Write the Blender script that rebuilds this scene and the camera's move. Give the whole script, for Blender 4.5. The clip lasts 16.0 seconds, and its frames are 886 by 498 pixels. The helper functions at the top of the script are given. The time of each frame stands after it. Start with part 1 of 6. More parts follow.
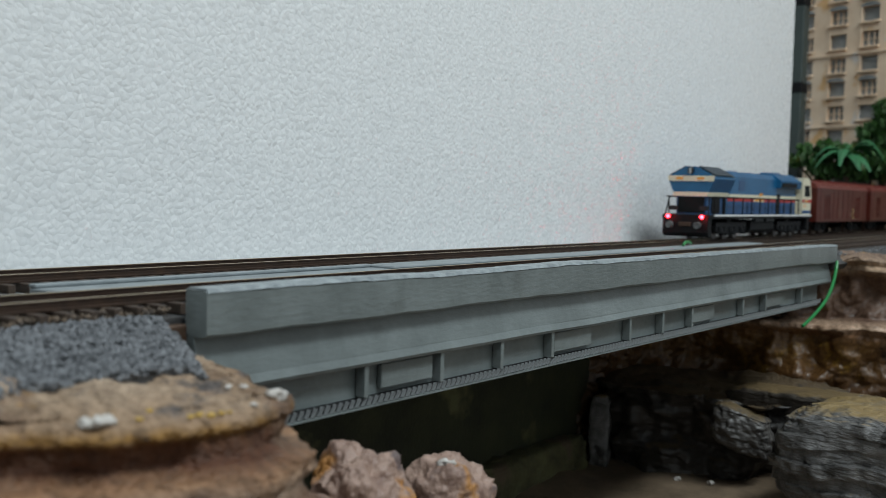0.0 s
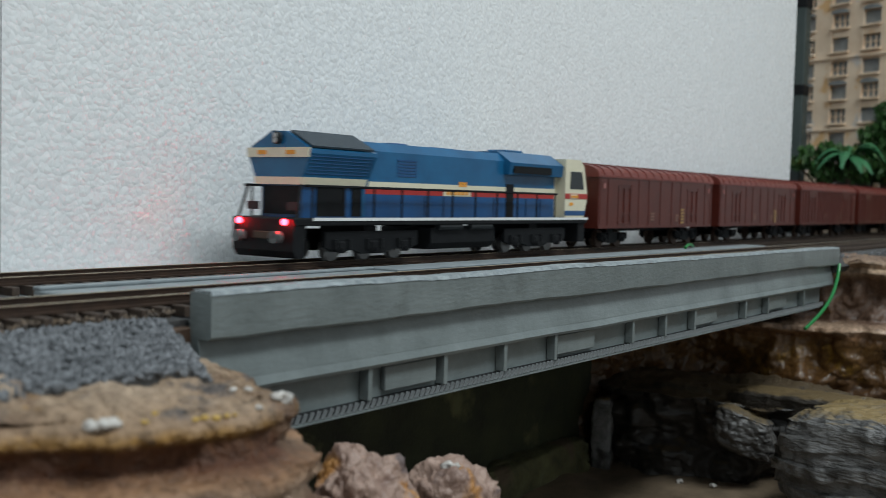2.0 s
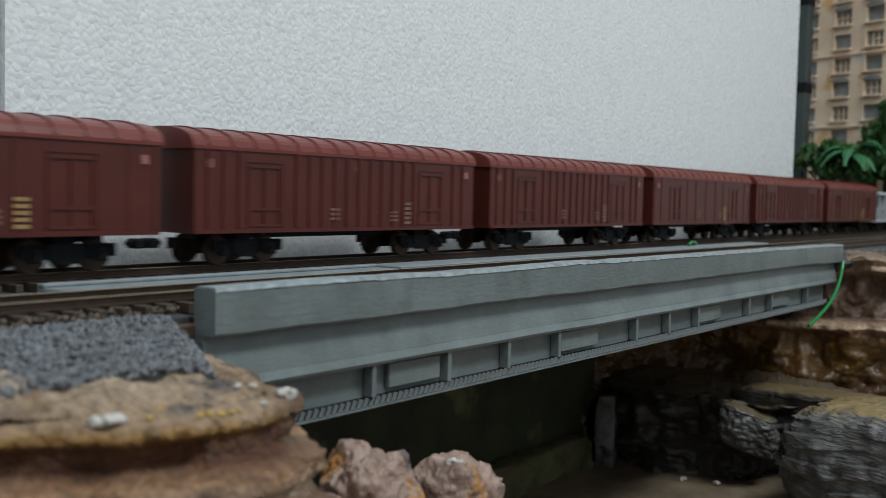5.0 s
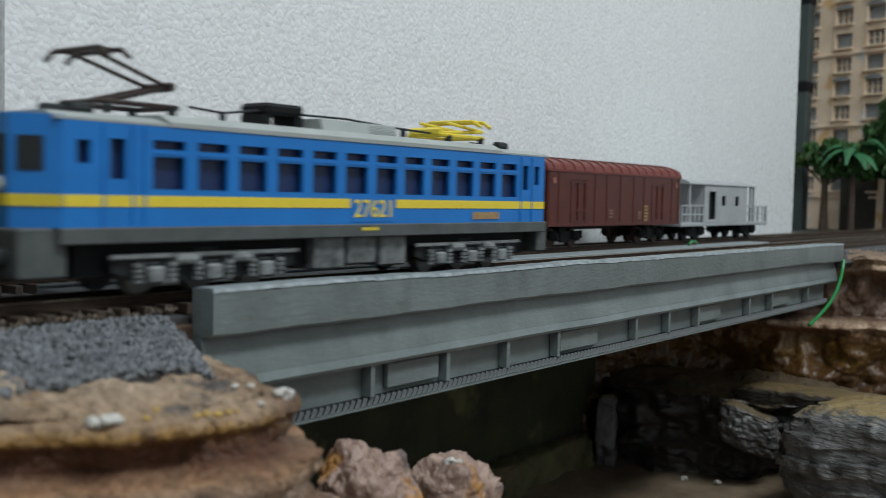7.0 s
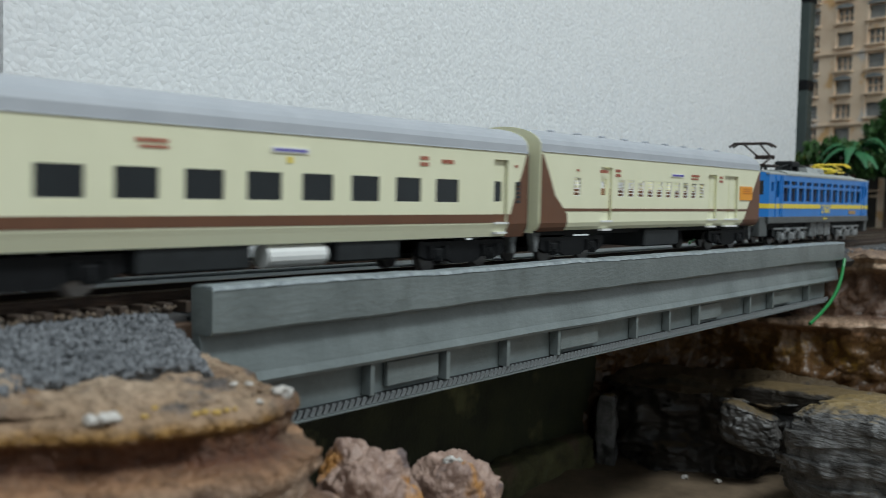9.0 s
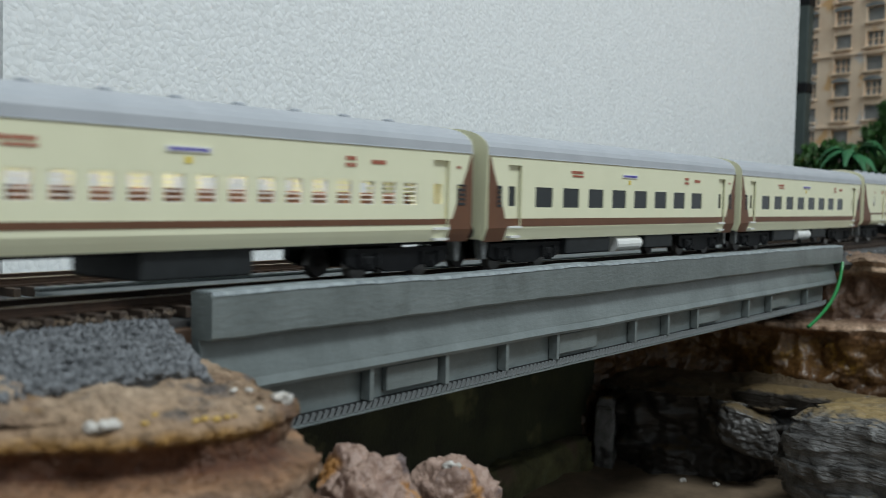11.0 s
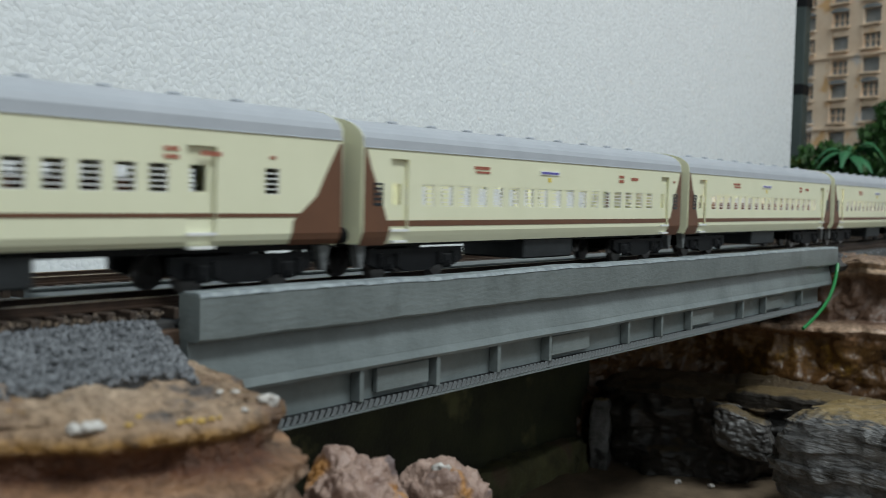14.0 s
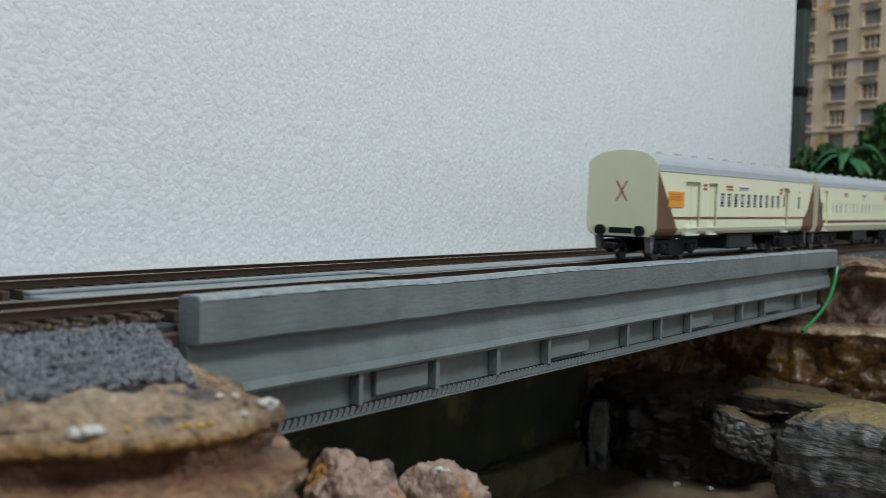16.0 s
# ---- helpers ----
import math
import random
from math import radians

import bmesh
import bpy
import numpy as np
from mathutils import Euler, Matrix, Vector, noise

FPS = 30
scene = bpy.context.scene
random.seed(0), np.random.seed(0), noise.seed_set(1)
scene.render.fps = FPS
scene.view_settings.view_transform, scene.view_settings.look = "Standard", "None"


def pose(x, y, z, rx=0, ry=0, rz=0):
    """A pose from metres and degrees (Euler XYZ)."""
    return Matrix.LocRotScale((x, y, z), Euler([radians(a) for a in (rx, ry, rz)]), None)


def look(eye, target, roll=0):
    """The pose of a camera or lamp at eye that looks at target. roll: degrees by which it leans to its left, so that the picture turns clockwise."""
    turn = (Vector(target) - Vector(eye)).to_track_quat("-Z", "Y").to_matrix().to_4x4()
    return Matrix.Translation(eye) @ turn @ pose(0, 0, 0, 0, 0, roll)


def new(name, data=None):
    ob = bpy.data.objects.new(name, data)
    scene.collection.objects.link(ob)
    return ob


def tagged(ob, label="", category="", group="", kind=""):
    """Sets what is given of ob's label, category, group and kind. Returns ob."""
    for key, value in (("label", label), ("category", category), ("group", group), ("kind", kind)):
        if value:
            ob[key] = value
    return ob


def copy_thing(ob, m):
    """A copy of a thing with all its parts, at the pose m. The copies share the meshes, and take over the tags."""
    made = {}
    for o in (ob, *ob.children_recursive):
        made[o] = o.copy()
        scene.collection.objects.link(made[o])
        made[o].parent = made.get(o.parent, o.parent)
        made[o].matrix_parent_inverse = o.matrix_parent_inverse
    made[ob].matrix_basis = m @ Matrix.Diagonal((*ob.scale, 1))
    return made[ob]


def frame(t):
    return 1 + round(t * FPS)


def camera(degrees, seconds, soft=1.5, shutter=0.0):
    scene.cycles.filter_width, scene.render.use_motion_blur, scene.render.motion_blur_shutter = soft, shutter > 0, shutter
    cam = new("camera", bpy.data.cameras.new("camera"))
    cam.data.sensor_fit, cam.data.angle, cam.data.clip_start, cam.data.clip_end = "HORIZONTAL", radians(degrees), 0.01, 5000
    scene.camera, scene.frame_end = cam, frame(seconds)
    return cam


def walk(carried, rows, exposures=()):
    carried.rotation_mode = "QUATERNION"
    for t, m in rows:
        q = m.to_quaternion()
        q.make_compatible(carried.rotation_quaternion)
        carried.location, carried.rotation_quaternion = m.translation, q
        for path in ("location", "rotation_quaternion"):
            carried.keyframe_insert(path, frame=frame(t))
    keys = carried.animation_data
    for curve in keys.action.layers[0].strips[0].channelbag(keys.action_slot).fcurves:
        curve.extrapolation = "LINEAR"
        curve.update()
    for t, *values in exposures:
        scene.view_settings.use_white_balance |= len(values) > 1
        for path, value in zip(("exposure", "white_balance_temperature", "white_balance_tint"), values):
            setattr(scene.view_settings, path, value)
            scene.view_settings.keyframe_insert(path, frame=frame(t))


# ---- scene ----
def view(x, y, z, heading, tilt, lean):
    """Camera pose from a heading (degrees from +X towards +Y), a tilt and a lean."""
    a, b = radians(heading), radians(tilt)
    way = Vector((math.cos(b) * math.cos(a), math.cos(b) * math.sin(a), math.sin(b)))
    eye = Vector((x, y, z))
    return look(eye, eye + way, lean)


cam = camera(46.53, 16.0, soft=0.72, shutter=0.35)
cam.data.dof.use_dof = True
cam.data.dof.focus_distance = 0.42
cam.data.dof.aperture_fstop = 20.0
walk(cam, [
    (0, view(0.0429, -0.2304, 0.0277, 36.653, -3.027, 1.456)),
    (0.5, view(0.0425, -0.2302, 0.0280, 36.670, -3.003, 1.468)),
    (1, view(0.0429, -0.2302, 0.0280, 36.659, -2.959, 1.465)),
    (1.5, view(0.0420, -0.2297, 0.0283, 36.685, -2.951, 1.480)),
    (2, view(0.0424, -0.2297, 0.0278, 36.707, -2.904, 1.477)),
    (2.5, view(0.0427, -0.2289, 0.0274, 36.707, -2.928, 1.508)),
    (3, view(0.0425, -0.2294, 0.0271, 36.745, -2.902, 1.466)),
    (3.5, view(0.0424, -0.2295, 0.0276, 36.754, -2.922, 1.435)),
    (4, view(0.0420, -0.2292, 0.0274, 36.771, -2.943, 1.404)),
    (6.5, view(0.0429, -0.2298, 0.0270, 36.948, -2.987, 1.290)),
    (7, view(0.0426, -0.2307, 0.0273, 36.981, -2.988, 1.247)),
    (7.5, view(0.0434, -0.2306, 0.0267, 36.977, -2.972, 1.190)),
    (8, view(0.0442, -0.2299, 0.0263, 36.964, -3.026, 1.273)),
    (8.5, view(0.0445, -0.2305, 0.0267, 36.978, -3.045, 1.277)),
    (9, view(0.0435, -0.2302, 0.0269, 36.996, -3.035, 1.234)),
    (11.5, view(0.0431, -0.2300, 0.0282, 36.887, -2.969, 1.321)),
    (12, view(0.0436, -0.2314, 0.0279, 36.944, -2.945, 1.263)),
    (12.5, view(0.0439, -0.2306, 0.0281, 36.868, -2.896, 1.273)),
    (13, view(0.0446, -0.2312, 0.0284, 36.816, -2.942, 1.384)),
    (13.5, view(0.0450, -0.2309, 0.0280, 36.814, -2.913, 1.388)),
    (14, view(0.0451, -0.2317, 0.0282, 36.834, -2.915, 1.365)),
    (14.5, view(0.0447, -0.2317, 0.0289, 36.809, -2.913, 1.496)),
    (15, view(0.0445, -0.2314, 0.0290, 36.788, -2.863, 1.454)),
    (15.5, view(0.0445, -0.2315, 0.0288, 36.804, -2.843, 1.443)),
    (16, view(0.0449, -0.2317, 0.0290, 36.795, -2.876, 1.492)),
], exposures=[(0.0, 0.0), (16.0, 0.0)])

# ---- light: a bright room, one long ceiling tube lamp over the layout ----
world = bpy.data.worlds.new("room_light")
scene.world = world
world.use_nodes = True
bg = world.node_tree.nodes["Background"]
bg.inputs[0].default_value = (0.84, 0.95, 1.0, 1)
bg.inputs[1].default_value = 0.43


def lamp(name, eye, target, sx, sy, watts, color):
    d = bpy.data.lights.new(name, "AREA")
    d.shape, d.size, d.size_y, d.energy, d.color = "RECTANGLE", sx, sy, watts, color
    ob = new(name, d)
    ob.matrix_world = look(eye, target)
    return ob


lamp("ceiling_tube_lamp", (0.38, -0.95, 1.46), (0.58, 0.0, 0.0), 1.5, 0.3, 24.5, (0.88, 0.97, 1.0))

# ---- materials ----


def mat(name, c1, c2=None, rough=0.6, metal=0.0, scale=300.0, bump=0.15, fine=1800.0, spots=None, glow=0.0, spec=0.5, dist=0.0006, squeeze=1.0, dust=None):
    """Two-scale mottled surface; spots = (colour, threshold, scale) adds patches; squeeze > 1 draws the grain into beds."""
    m = bpy.data.materials.new(name)
    m.use_nodes = True
    nt = m.node_tree
    b = nt.nodes["Principled BSDF"]
    c2 = c2 or tuple(c * 0.72 for c in c1)
    tc = nt.nodes.new("ShaderNodeTexCoord")
    n1 = nt.nodes.new("ShaderNodeTexNoise")
    n1.inputs["Scale"].default_value, n1.inputs["Detail"].default_value, n1.inputs["Roughness"].default_value = scale, 6, 0.65
    nt.links.new(tc.outputs["Object"], n1.inputs["Vector"])
    r = nt.nodes.new("ShaderNodeValToRGB")
    r.color_ramp.elements[0].position, r.color_ramp.elements[1].position = 0.32, 0.68
    r.color_ramp.elements[0].color, r.color_ramp.elements[1].color = (*c2, 1), (*c1, 1)
    nt.links.new(n1.outputs["Fac"], r.inputs["Fac"])
    col = r.outputs["Color"]
    for sp in spots or ():
        n2 = nt.nodes.new("ShaderNodeTexNoise")
        n2.inputs["Scale"].default_value, n2.inputs["Detail"].default_value = sp[2], 5
        nt.links.new(tc.outputs["Object"], n2.inputs["Vector"])
        r2 = nt.nodes.new("ShaderNodeValToRGB")
        r2.color_ramp.elements[0].position, r2.color_ramp.elements[1].position = sp[1], sp[1] + 0.07
        nt.links.new(n2.outputs["Fac"], r2.inputs["Fac"])
        mx = nt.nodes.new("ShaderNodeMixRGB")
        nt.links.new(r2.outputs["Color"], mx.inputs[0])
        nt.links.new(col, mx.inputs[1])
        mx.inputs[2].default_value = (*sp[0], 1)
        col = mx.outputs[0]
    if dust:
        geo = nt.nodes.new("ShaderNodeNewGeometry")
        sep = nt.nodes.new("ShaderNodeSeparateXYZ")
        nt.links.new(geo.outputs["Normal"], sep.inputs[0])
        add = nt.nodes.new("ShaderNodeMath")
        add.operation = "MULTIPLY_ADD"
        add.inputs[1].default_value = 0.9
        nt.links.new(n1.outputs["Fac"], add.inputs[0])
        nt.links.new(sep.outputs["Z"], add.inputs[2])
        lay = nt.nodes.new("ShaderNodeMapRange")
        lay.inputs["From Min"].default_value, lay.inputs["From Max"].default_value = dust[1], dust[1] + 0.25
        nt.links.new(add.outputs[0], lay.inputs["Value"])
        mx = nt.nodes.new("ShaderNodeMixRGB")
        nt.links.new(lay.outputs[0], mx.inputs[0])
        nt.links.new(col, mx.inputs[1])
        mx.inputs[2].default_value = (*dust[0], 1)
        col = mx.outputs[0]
    nt.links.new(col, b.inputs["Base Color"])
    b.inputs["Roughness"].default_value, b.inputs["Metallic"].default_value = rough, metal
    b.inputs["Specular IOR Level"].default_value = spec
    if bump:
        n3 = nt.nodes.new("ShaderNodeTexNoise")
        n3.inputs["Scale"].default_value, n3.inputs["Detail"].default_value = fine, 4
        mp = nt.nodes.new("ShaderNodeMapping")
        mp.inputs["Scale"].default_value = (1, 1, squeeze)
        mp.inputs["Rotation"].default_value = (0.12, 0.05, 0)
        nt.links.new(tc.outputs["Object"], mp.inputs["Vector"])
        nt.links.new(mp.outputs[0], n3.inputs["Vector"])
        bp = nt.nodes.new("ShaderNodeBump")
        bp.inputs["Strength"].default_value, bp.inputs["Distance"].default_value = bump, dist
        nt.links.new(n3.outputs["Fac"], bp.inputs["Height"])
        nt.links.new(bp.outputs["Normal"], b.inputs["Normal"])
    if glow:
        b.inputs["Emission Color"].default_value, b.inputs["Emission Strength"].default_value = (*c1, 1), glow
    return m


def foam_material():
    """White expanded-polystyrene board: pressed beads of 3 to 5 mm with a soft sheen."""
    m = bpy.data.materials.new("polystyrene_foam")
    m.use_nodes = True
    nt = m.node_tree
    b = nt.nodes["Principled BSDF"]
    tc = nt.nodes.new("ShaderNodeTexCoord")
    nz = nt.nodes.new("ShaderNodeTexNoise")
    nz.inputs["Scale"].default_value = 150
    nt.links.new(tc.outputs["Object"], nz.inputs["Vector"])
    mixv = nt.nodes.new("ShaderNodeMixRGB")
    mixv.inputs[0].default_value = 0.004
    nt.links.new(tc.outputs["Object"], mixv.inputs[1])
    nt.links.new(nz.outputs["Color"], mixv.inputs[2])
    v = nt.nodes.new("ShaderNodeTexVoronoi")
    v.inputs["Scale"].default_value = 370
    nt.links.new(mixv.outputs[0], v.inputs["Vector"])
    ramp = nt.nodes.new("ShaderNodeValToRGB")
    ramp.color_ramp.elements[0].color, ramp.color_ramp.elements[1].color = (0.79, 0.80, 0.80, 1), (0.76, 0.772, 0.775, 1)
    ramp.color_ramp.elements[0].position, ramp.color_ramp.elements[1].position = 0.35, 0.75
    nt.links.new(v.outputs["Distance"], ramp.inputs["Fac"])
    nt.links.new(ramp.outputs["Color"], b.inputs["Base Color"])
    big = nt.nodes.new("ShaderNodeTexNoise")
    big.inputs["Scale"].default_value, big.inputs["Detail"].default_value = 170, 4
    nt.links.new(tc.outputs["Object"], big.inputs["Vector"])
    add = nt.nodes.new("ShaderNodeMath")
    add.operation = "SUBTRACT"
    nt.links.new(big.outputs["Fac"], add.inputs[0])
    nt.links.new(v.outputs["Distance"], add.inputs[1])
    bp = nt.nodes.new("ShaderNodeBump")
    bp.inputs["Strength"].default_value, bp.inputs["Distance"].default_value = 0.30, 0.0010
    nt.links.new(add.outputs[0], bp.inputs["Height"])
    # every pressed bead lies at a slightly different angle
    mid = nt.nodes.new("ShaderNodeVectorMath")
    mid.operation = "SUBTRACT"
    mid.inputs[1].default_value = (0.5, 0.5, 0.5)
    nt.links.new(v.outputs["Color"], mid.inputs[0])
    tip = nt.nodes.new("ShaderNodeVectorMath")
    tip.operation = "MULTIPLY_ADD"
    tip.inputs[1].default_value = (0.11, 0.11, 0.11)
    nt.links.new(mid.outputs[0], tip.inputs[0])
    nt.links.new(bp.outputs["Normal"], tip.inputs[2])
    unit = nt.nodes.new("ShaderNodeVectorMath")
    unit.operation = "NORMALIZE"
    nt.links.new(tip.outputs[0], unit.inputs[0])
    nt.links.new(unit.outputs[0], b.inputs["Normal"])
    sep = nt.nodes.new("ShaderNodeSeparateColor")
    nt.links.new(v.outputs["Color"], sep.inputs[0])
    rr = nt.nodes.new("ShaderNodeMapRange")
    rr.inputs["To Min"].default_value, rr.inputs["To Max"].default_value = 0.08, 0.6
    nt.links.new(sep.outputs[0], rr.inputs["Value"])
    nt.links.new(rr.outputs[0], b.inputs["Roughness"])
    return m


FOAM = foam_material()
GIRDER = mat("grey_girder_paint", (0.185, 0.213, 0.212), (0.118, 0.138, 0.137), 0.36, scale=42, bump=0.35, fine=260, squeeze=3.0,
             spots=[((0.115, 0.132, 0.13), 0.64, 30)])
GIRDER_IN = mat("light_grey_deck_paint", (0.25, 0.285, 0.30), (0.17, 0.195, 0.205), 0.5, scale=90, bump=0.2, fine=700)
# paint chips plus the flange's top highlight, put into the colour
TOP_EDGE = mat("chipped_highlight_top", (0.33, 0.37, 0.385), (0.14, 0.165, 0.175), 0.5, scale=190, bump=0.6, fine=700)
HATCH = mat("corrugated_edge_strip", (0.30, 0.32, 0.325), (0.08, 0.085, 0.085), 0.6, scale=500)
RAIL = mat("rusty_rail", (0.055, 0.03, 0.018), (0.028, 0.016, 0.011), 0.55, 0.3, scale=300, bump=0.2)
RAILTOP = mat("worn_rail_head", (0.46, 0.39, 0.28), (0.26, 0.20, 0.13), 0.34, 0.45, scale=200, bump=0.05)
SLEEPER = mat("dark_sleeper", (0.07, 0.045, 0.03), (0.03, 0.022, 0.018), 0.7, scale=500, bump=0.4, spots=[((0.25, 0.16, 0.09), 0.62, 160)])
BALLAST = mat("grey_ballast", (0.26, 0.27, 0.285), (0.055, 0.058, 0.064), 0.8, scale=420, bump=0.8, fine=900)
BALLAST_D = mat("dusty_ballast_bed", (0.085, 0.083, 0.082), (0.035, 0.034, 0.034), 0.9, scale=700, bump=0.8, fine=900)
DUST_STONE = mat("dusty_brown_chips", (0.20, 0.14, 0.09), (0.06, 0.05, 0.045), 0.85, scale=250, bump=0.6, fine=900)


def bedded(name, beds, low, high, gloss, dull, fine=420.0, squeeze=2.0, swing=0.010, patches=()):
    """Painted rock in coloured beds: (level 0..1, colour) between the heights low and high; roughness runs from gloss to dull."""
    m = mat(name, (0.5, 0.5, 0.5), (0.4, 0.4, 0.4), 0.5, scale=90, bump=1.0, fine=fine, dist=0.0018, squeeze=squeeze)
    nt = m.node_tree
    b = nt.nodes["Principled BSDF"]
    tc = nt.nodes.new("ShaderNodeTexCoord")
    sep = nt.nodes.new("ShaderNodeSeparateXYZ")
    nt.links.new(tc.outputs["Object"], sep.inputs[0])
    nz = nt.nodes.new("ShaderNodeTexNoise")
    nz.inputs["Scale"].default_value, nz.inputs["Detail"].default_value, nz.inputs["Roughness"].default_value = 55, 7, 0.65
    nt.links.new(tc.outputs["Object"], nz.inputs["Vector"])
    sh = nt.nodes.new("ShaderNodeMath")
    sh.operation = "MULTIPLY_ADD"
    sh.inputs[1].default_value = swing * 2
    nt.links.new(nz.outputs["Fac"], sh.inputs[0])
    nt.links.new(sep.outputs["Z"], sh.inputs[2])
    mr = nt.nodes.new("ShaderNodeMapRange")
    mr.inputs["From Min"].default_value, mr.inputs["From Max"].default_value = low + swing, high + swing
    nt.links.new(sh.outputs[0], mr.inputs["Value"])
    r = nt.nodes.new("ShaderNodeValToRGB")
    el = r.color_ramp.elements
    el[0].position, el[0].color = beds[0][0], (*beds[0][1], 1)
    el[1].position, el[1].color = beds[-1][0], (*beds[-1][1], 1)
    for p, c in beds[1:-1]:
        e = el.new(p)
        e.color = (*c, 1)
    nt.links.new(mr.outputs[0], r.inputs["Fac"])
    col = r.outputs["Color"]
    for c, level, size in patches:
        n2 = nt.nodes.new("ShaderNodeTexNoise")
        n2.inputs["Scale"].default_value, n2.inputs["Detail"].default_value, n2.inputs["Roughness"].default_value = size, 6, 0.7
        nt.links.new(tc.outputs["Object"], n2.inputs["Vector"])
        r2 = nt.nodes.new("ShaderNodeValToRGB")
        r2.color_ramp.elements[0].position, r2.color_ramp.elements[1].position = level, level + 0.10
        nt.links.new(n2.outputs["Fac"], r2.inputs["Fac"])
        mx = nt.nodes.new("ShaderNodeMixRGB")
        nt.links.new(r2.outputs["Color"], mx.inputs[0])
        nt.links.new(col, mx.inputs[1])
        mx.inputs[2].default_value = (*c, 1)
        col = mx.outputs[0]
    # grain: pigment caught in the pits
    n4 = nt.nodes.new("ShaderNodeTexNoise")
    n4.inputs["Scale"].default_value, n4.inputs["Detail"].default_value = 380, 5
    nt.links.new(tc.outputs["Object"], n4.inputs["Vector"])
    r4 = nt.nodes.new("ShaderNodeValToRGB")
    r4.color_ramp.elements[0].position, r4.color_ramp.elements[1].position = 0.33, 0.66
    r4.color_ramp.elements[0].color, r4.color_ramp.elements[1].color = (0.62, 0.60, 0.57, 1), (1.15, 1.15, 1.15, 1)
    nt.links.new(n4.outputs["Fac"], r4.inputs["Fac"])
    mul = nt.nodes.new("ShaderNodeMixRGB")
    mul.blend_type = "MULTIPLY"
    mul.inputs[0].default_value = 1.0
    nt.links.new(col, mul.inputs[1])
    nt.links.new(r4.outputs["Color"], mul.inputs[2])
    nt.links.new(mul.outputs[0], b.inputs["Base Color"])
    rg = nt.nodes.new("ShaderNodeMapRange")
    rg.inputs["To Min"].default_value, rg.inputs["To Max"].default_value = gloss, dull
    nt.links.new(mr.outputs[0], rg.inputs["Value"])
    nt.links.new(rg.outputs[0], b.inputs["Roughness"])
    return m


# levels 0.68-0.78: brown bed, darkened in colour for the shade under the rim
SAND_ROCK = bedded("sandy_rock_shaded_recess", [(0.0, (0.18, 0.09, 0.055)), (0.30, (0.11, 0.050, 0.028)), (0.42, (0.24, 0.135, 0.085)), (0.54, (0.44, 0.31, 0.225)), (0.62, (0.33, 0.18, 0.095)),
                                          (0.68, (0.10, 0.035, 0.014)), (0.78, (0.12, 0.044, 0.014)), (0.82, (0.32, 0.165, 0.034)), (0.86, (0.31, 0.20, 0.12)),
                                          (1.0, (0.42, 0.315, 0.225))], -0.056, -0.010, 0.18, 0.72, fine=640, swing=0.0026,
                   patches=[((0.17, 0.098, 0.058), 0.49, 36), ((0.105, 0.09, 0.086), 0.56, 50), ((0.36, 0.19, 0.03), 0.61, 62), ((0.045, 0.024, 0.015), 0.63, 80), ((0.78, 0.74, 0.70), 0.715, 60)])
# colour by height: darkest at the foot, pale at the two lips
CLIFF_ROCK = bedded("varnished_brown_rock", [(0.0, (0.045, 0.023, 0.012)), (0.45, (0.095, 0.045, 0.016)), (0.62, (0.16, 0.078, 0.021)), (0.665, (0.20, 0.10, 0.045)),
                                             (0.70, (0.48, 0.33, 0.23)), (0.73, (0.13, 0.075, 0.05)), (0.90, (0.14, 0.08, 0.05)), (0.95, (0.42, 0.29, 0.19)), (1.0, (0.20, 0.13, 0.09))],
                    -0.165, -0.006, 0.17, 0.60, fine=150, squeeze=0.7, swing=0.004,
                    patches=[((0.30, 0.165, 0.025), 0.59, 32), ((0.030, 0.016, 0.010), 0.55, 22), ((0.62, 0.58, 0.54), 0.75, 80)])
PINK_ROCK = mat("pinkish_rock", (0.42, 0.29, 0.23), (0.15, 0.085, 0.065), 0.45, dist=0.0014, scale=110, bump=0.9, fine=420,
                spots=[((0.42, 0.20, 0.06), 0.58, 60), ((0.12, 0.085, 0.08), 0.62, 75), ((0.75, 0.72, 0.70), 0.72, 80)])
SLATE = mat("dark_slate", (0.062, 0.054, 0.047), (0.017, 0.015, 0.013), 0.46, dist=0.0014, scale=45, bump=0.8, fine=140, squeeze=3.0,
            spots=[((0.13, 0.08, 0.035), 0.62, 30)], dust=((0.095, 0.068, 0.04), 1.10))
SLATE_TOP = mat("ochre_dusted_slate", (0.10, 0.086, 0.072), (0.034, 0.029, 0.025), 0.42, dist=0.0016, scale=45, bump=0.9, fine=190, squeeze=4.0,
                dust=((0.17, 0.12, 0.06), 1.17))
GREY_SLATE = mat("grey_slate", (0.30, 0.295, 0.29), (0.06, 0.057, 0.054), 0.34, dist=0.0024, scale=70, bump=1.0, fine=130, squeeze=6.0,
                 spots=[((0.04, 0.037, 0.034), 0.60, 60)], dust=((0.27, 0.19, 0.085), 1.17))
WEDGE_SLATE = mat("dull_grey_slate", (0.13, 0.122, 0.115), (0.04, 0.037, 0.034), 0.36, dist=0.0018, scale=60, bump=1.0, fine=150, squeeze=2.5,
                  dust=((0.15, 0.11, 0.06), 1.15))
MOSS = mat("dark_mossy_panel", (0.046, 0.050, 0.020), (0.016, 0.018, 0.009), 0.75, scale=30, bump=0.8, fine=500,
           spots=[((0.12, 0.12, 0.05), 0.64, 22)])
# lighter moss: the light on the panel's foot is put into the colour
MOSS_LIT = mat("lit_olive_moss_earth", (0.15, 0.14, 0.06), (0.045, 0.042, 0.02), 0.8, scale=60, bump=0.9, fine=500, spots=[((0.12, 0.085, 0.05), 0.56, 30)])
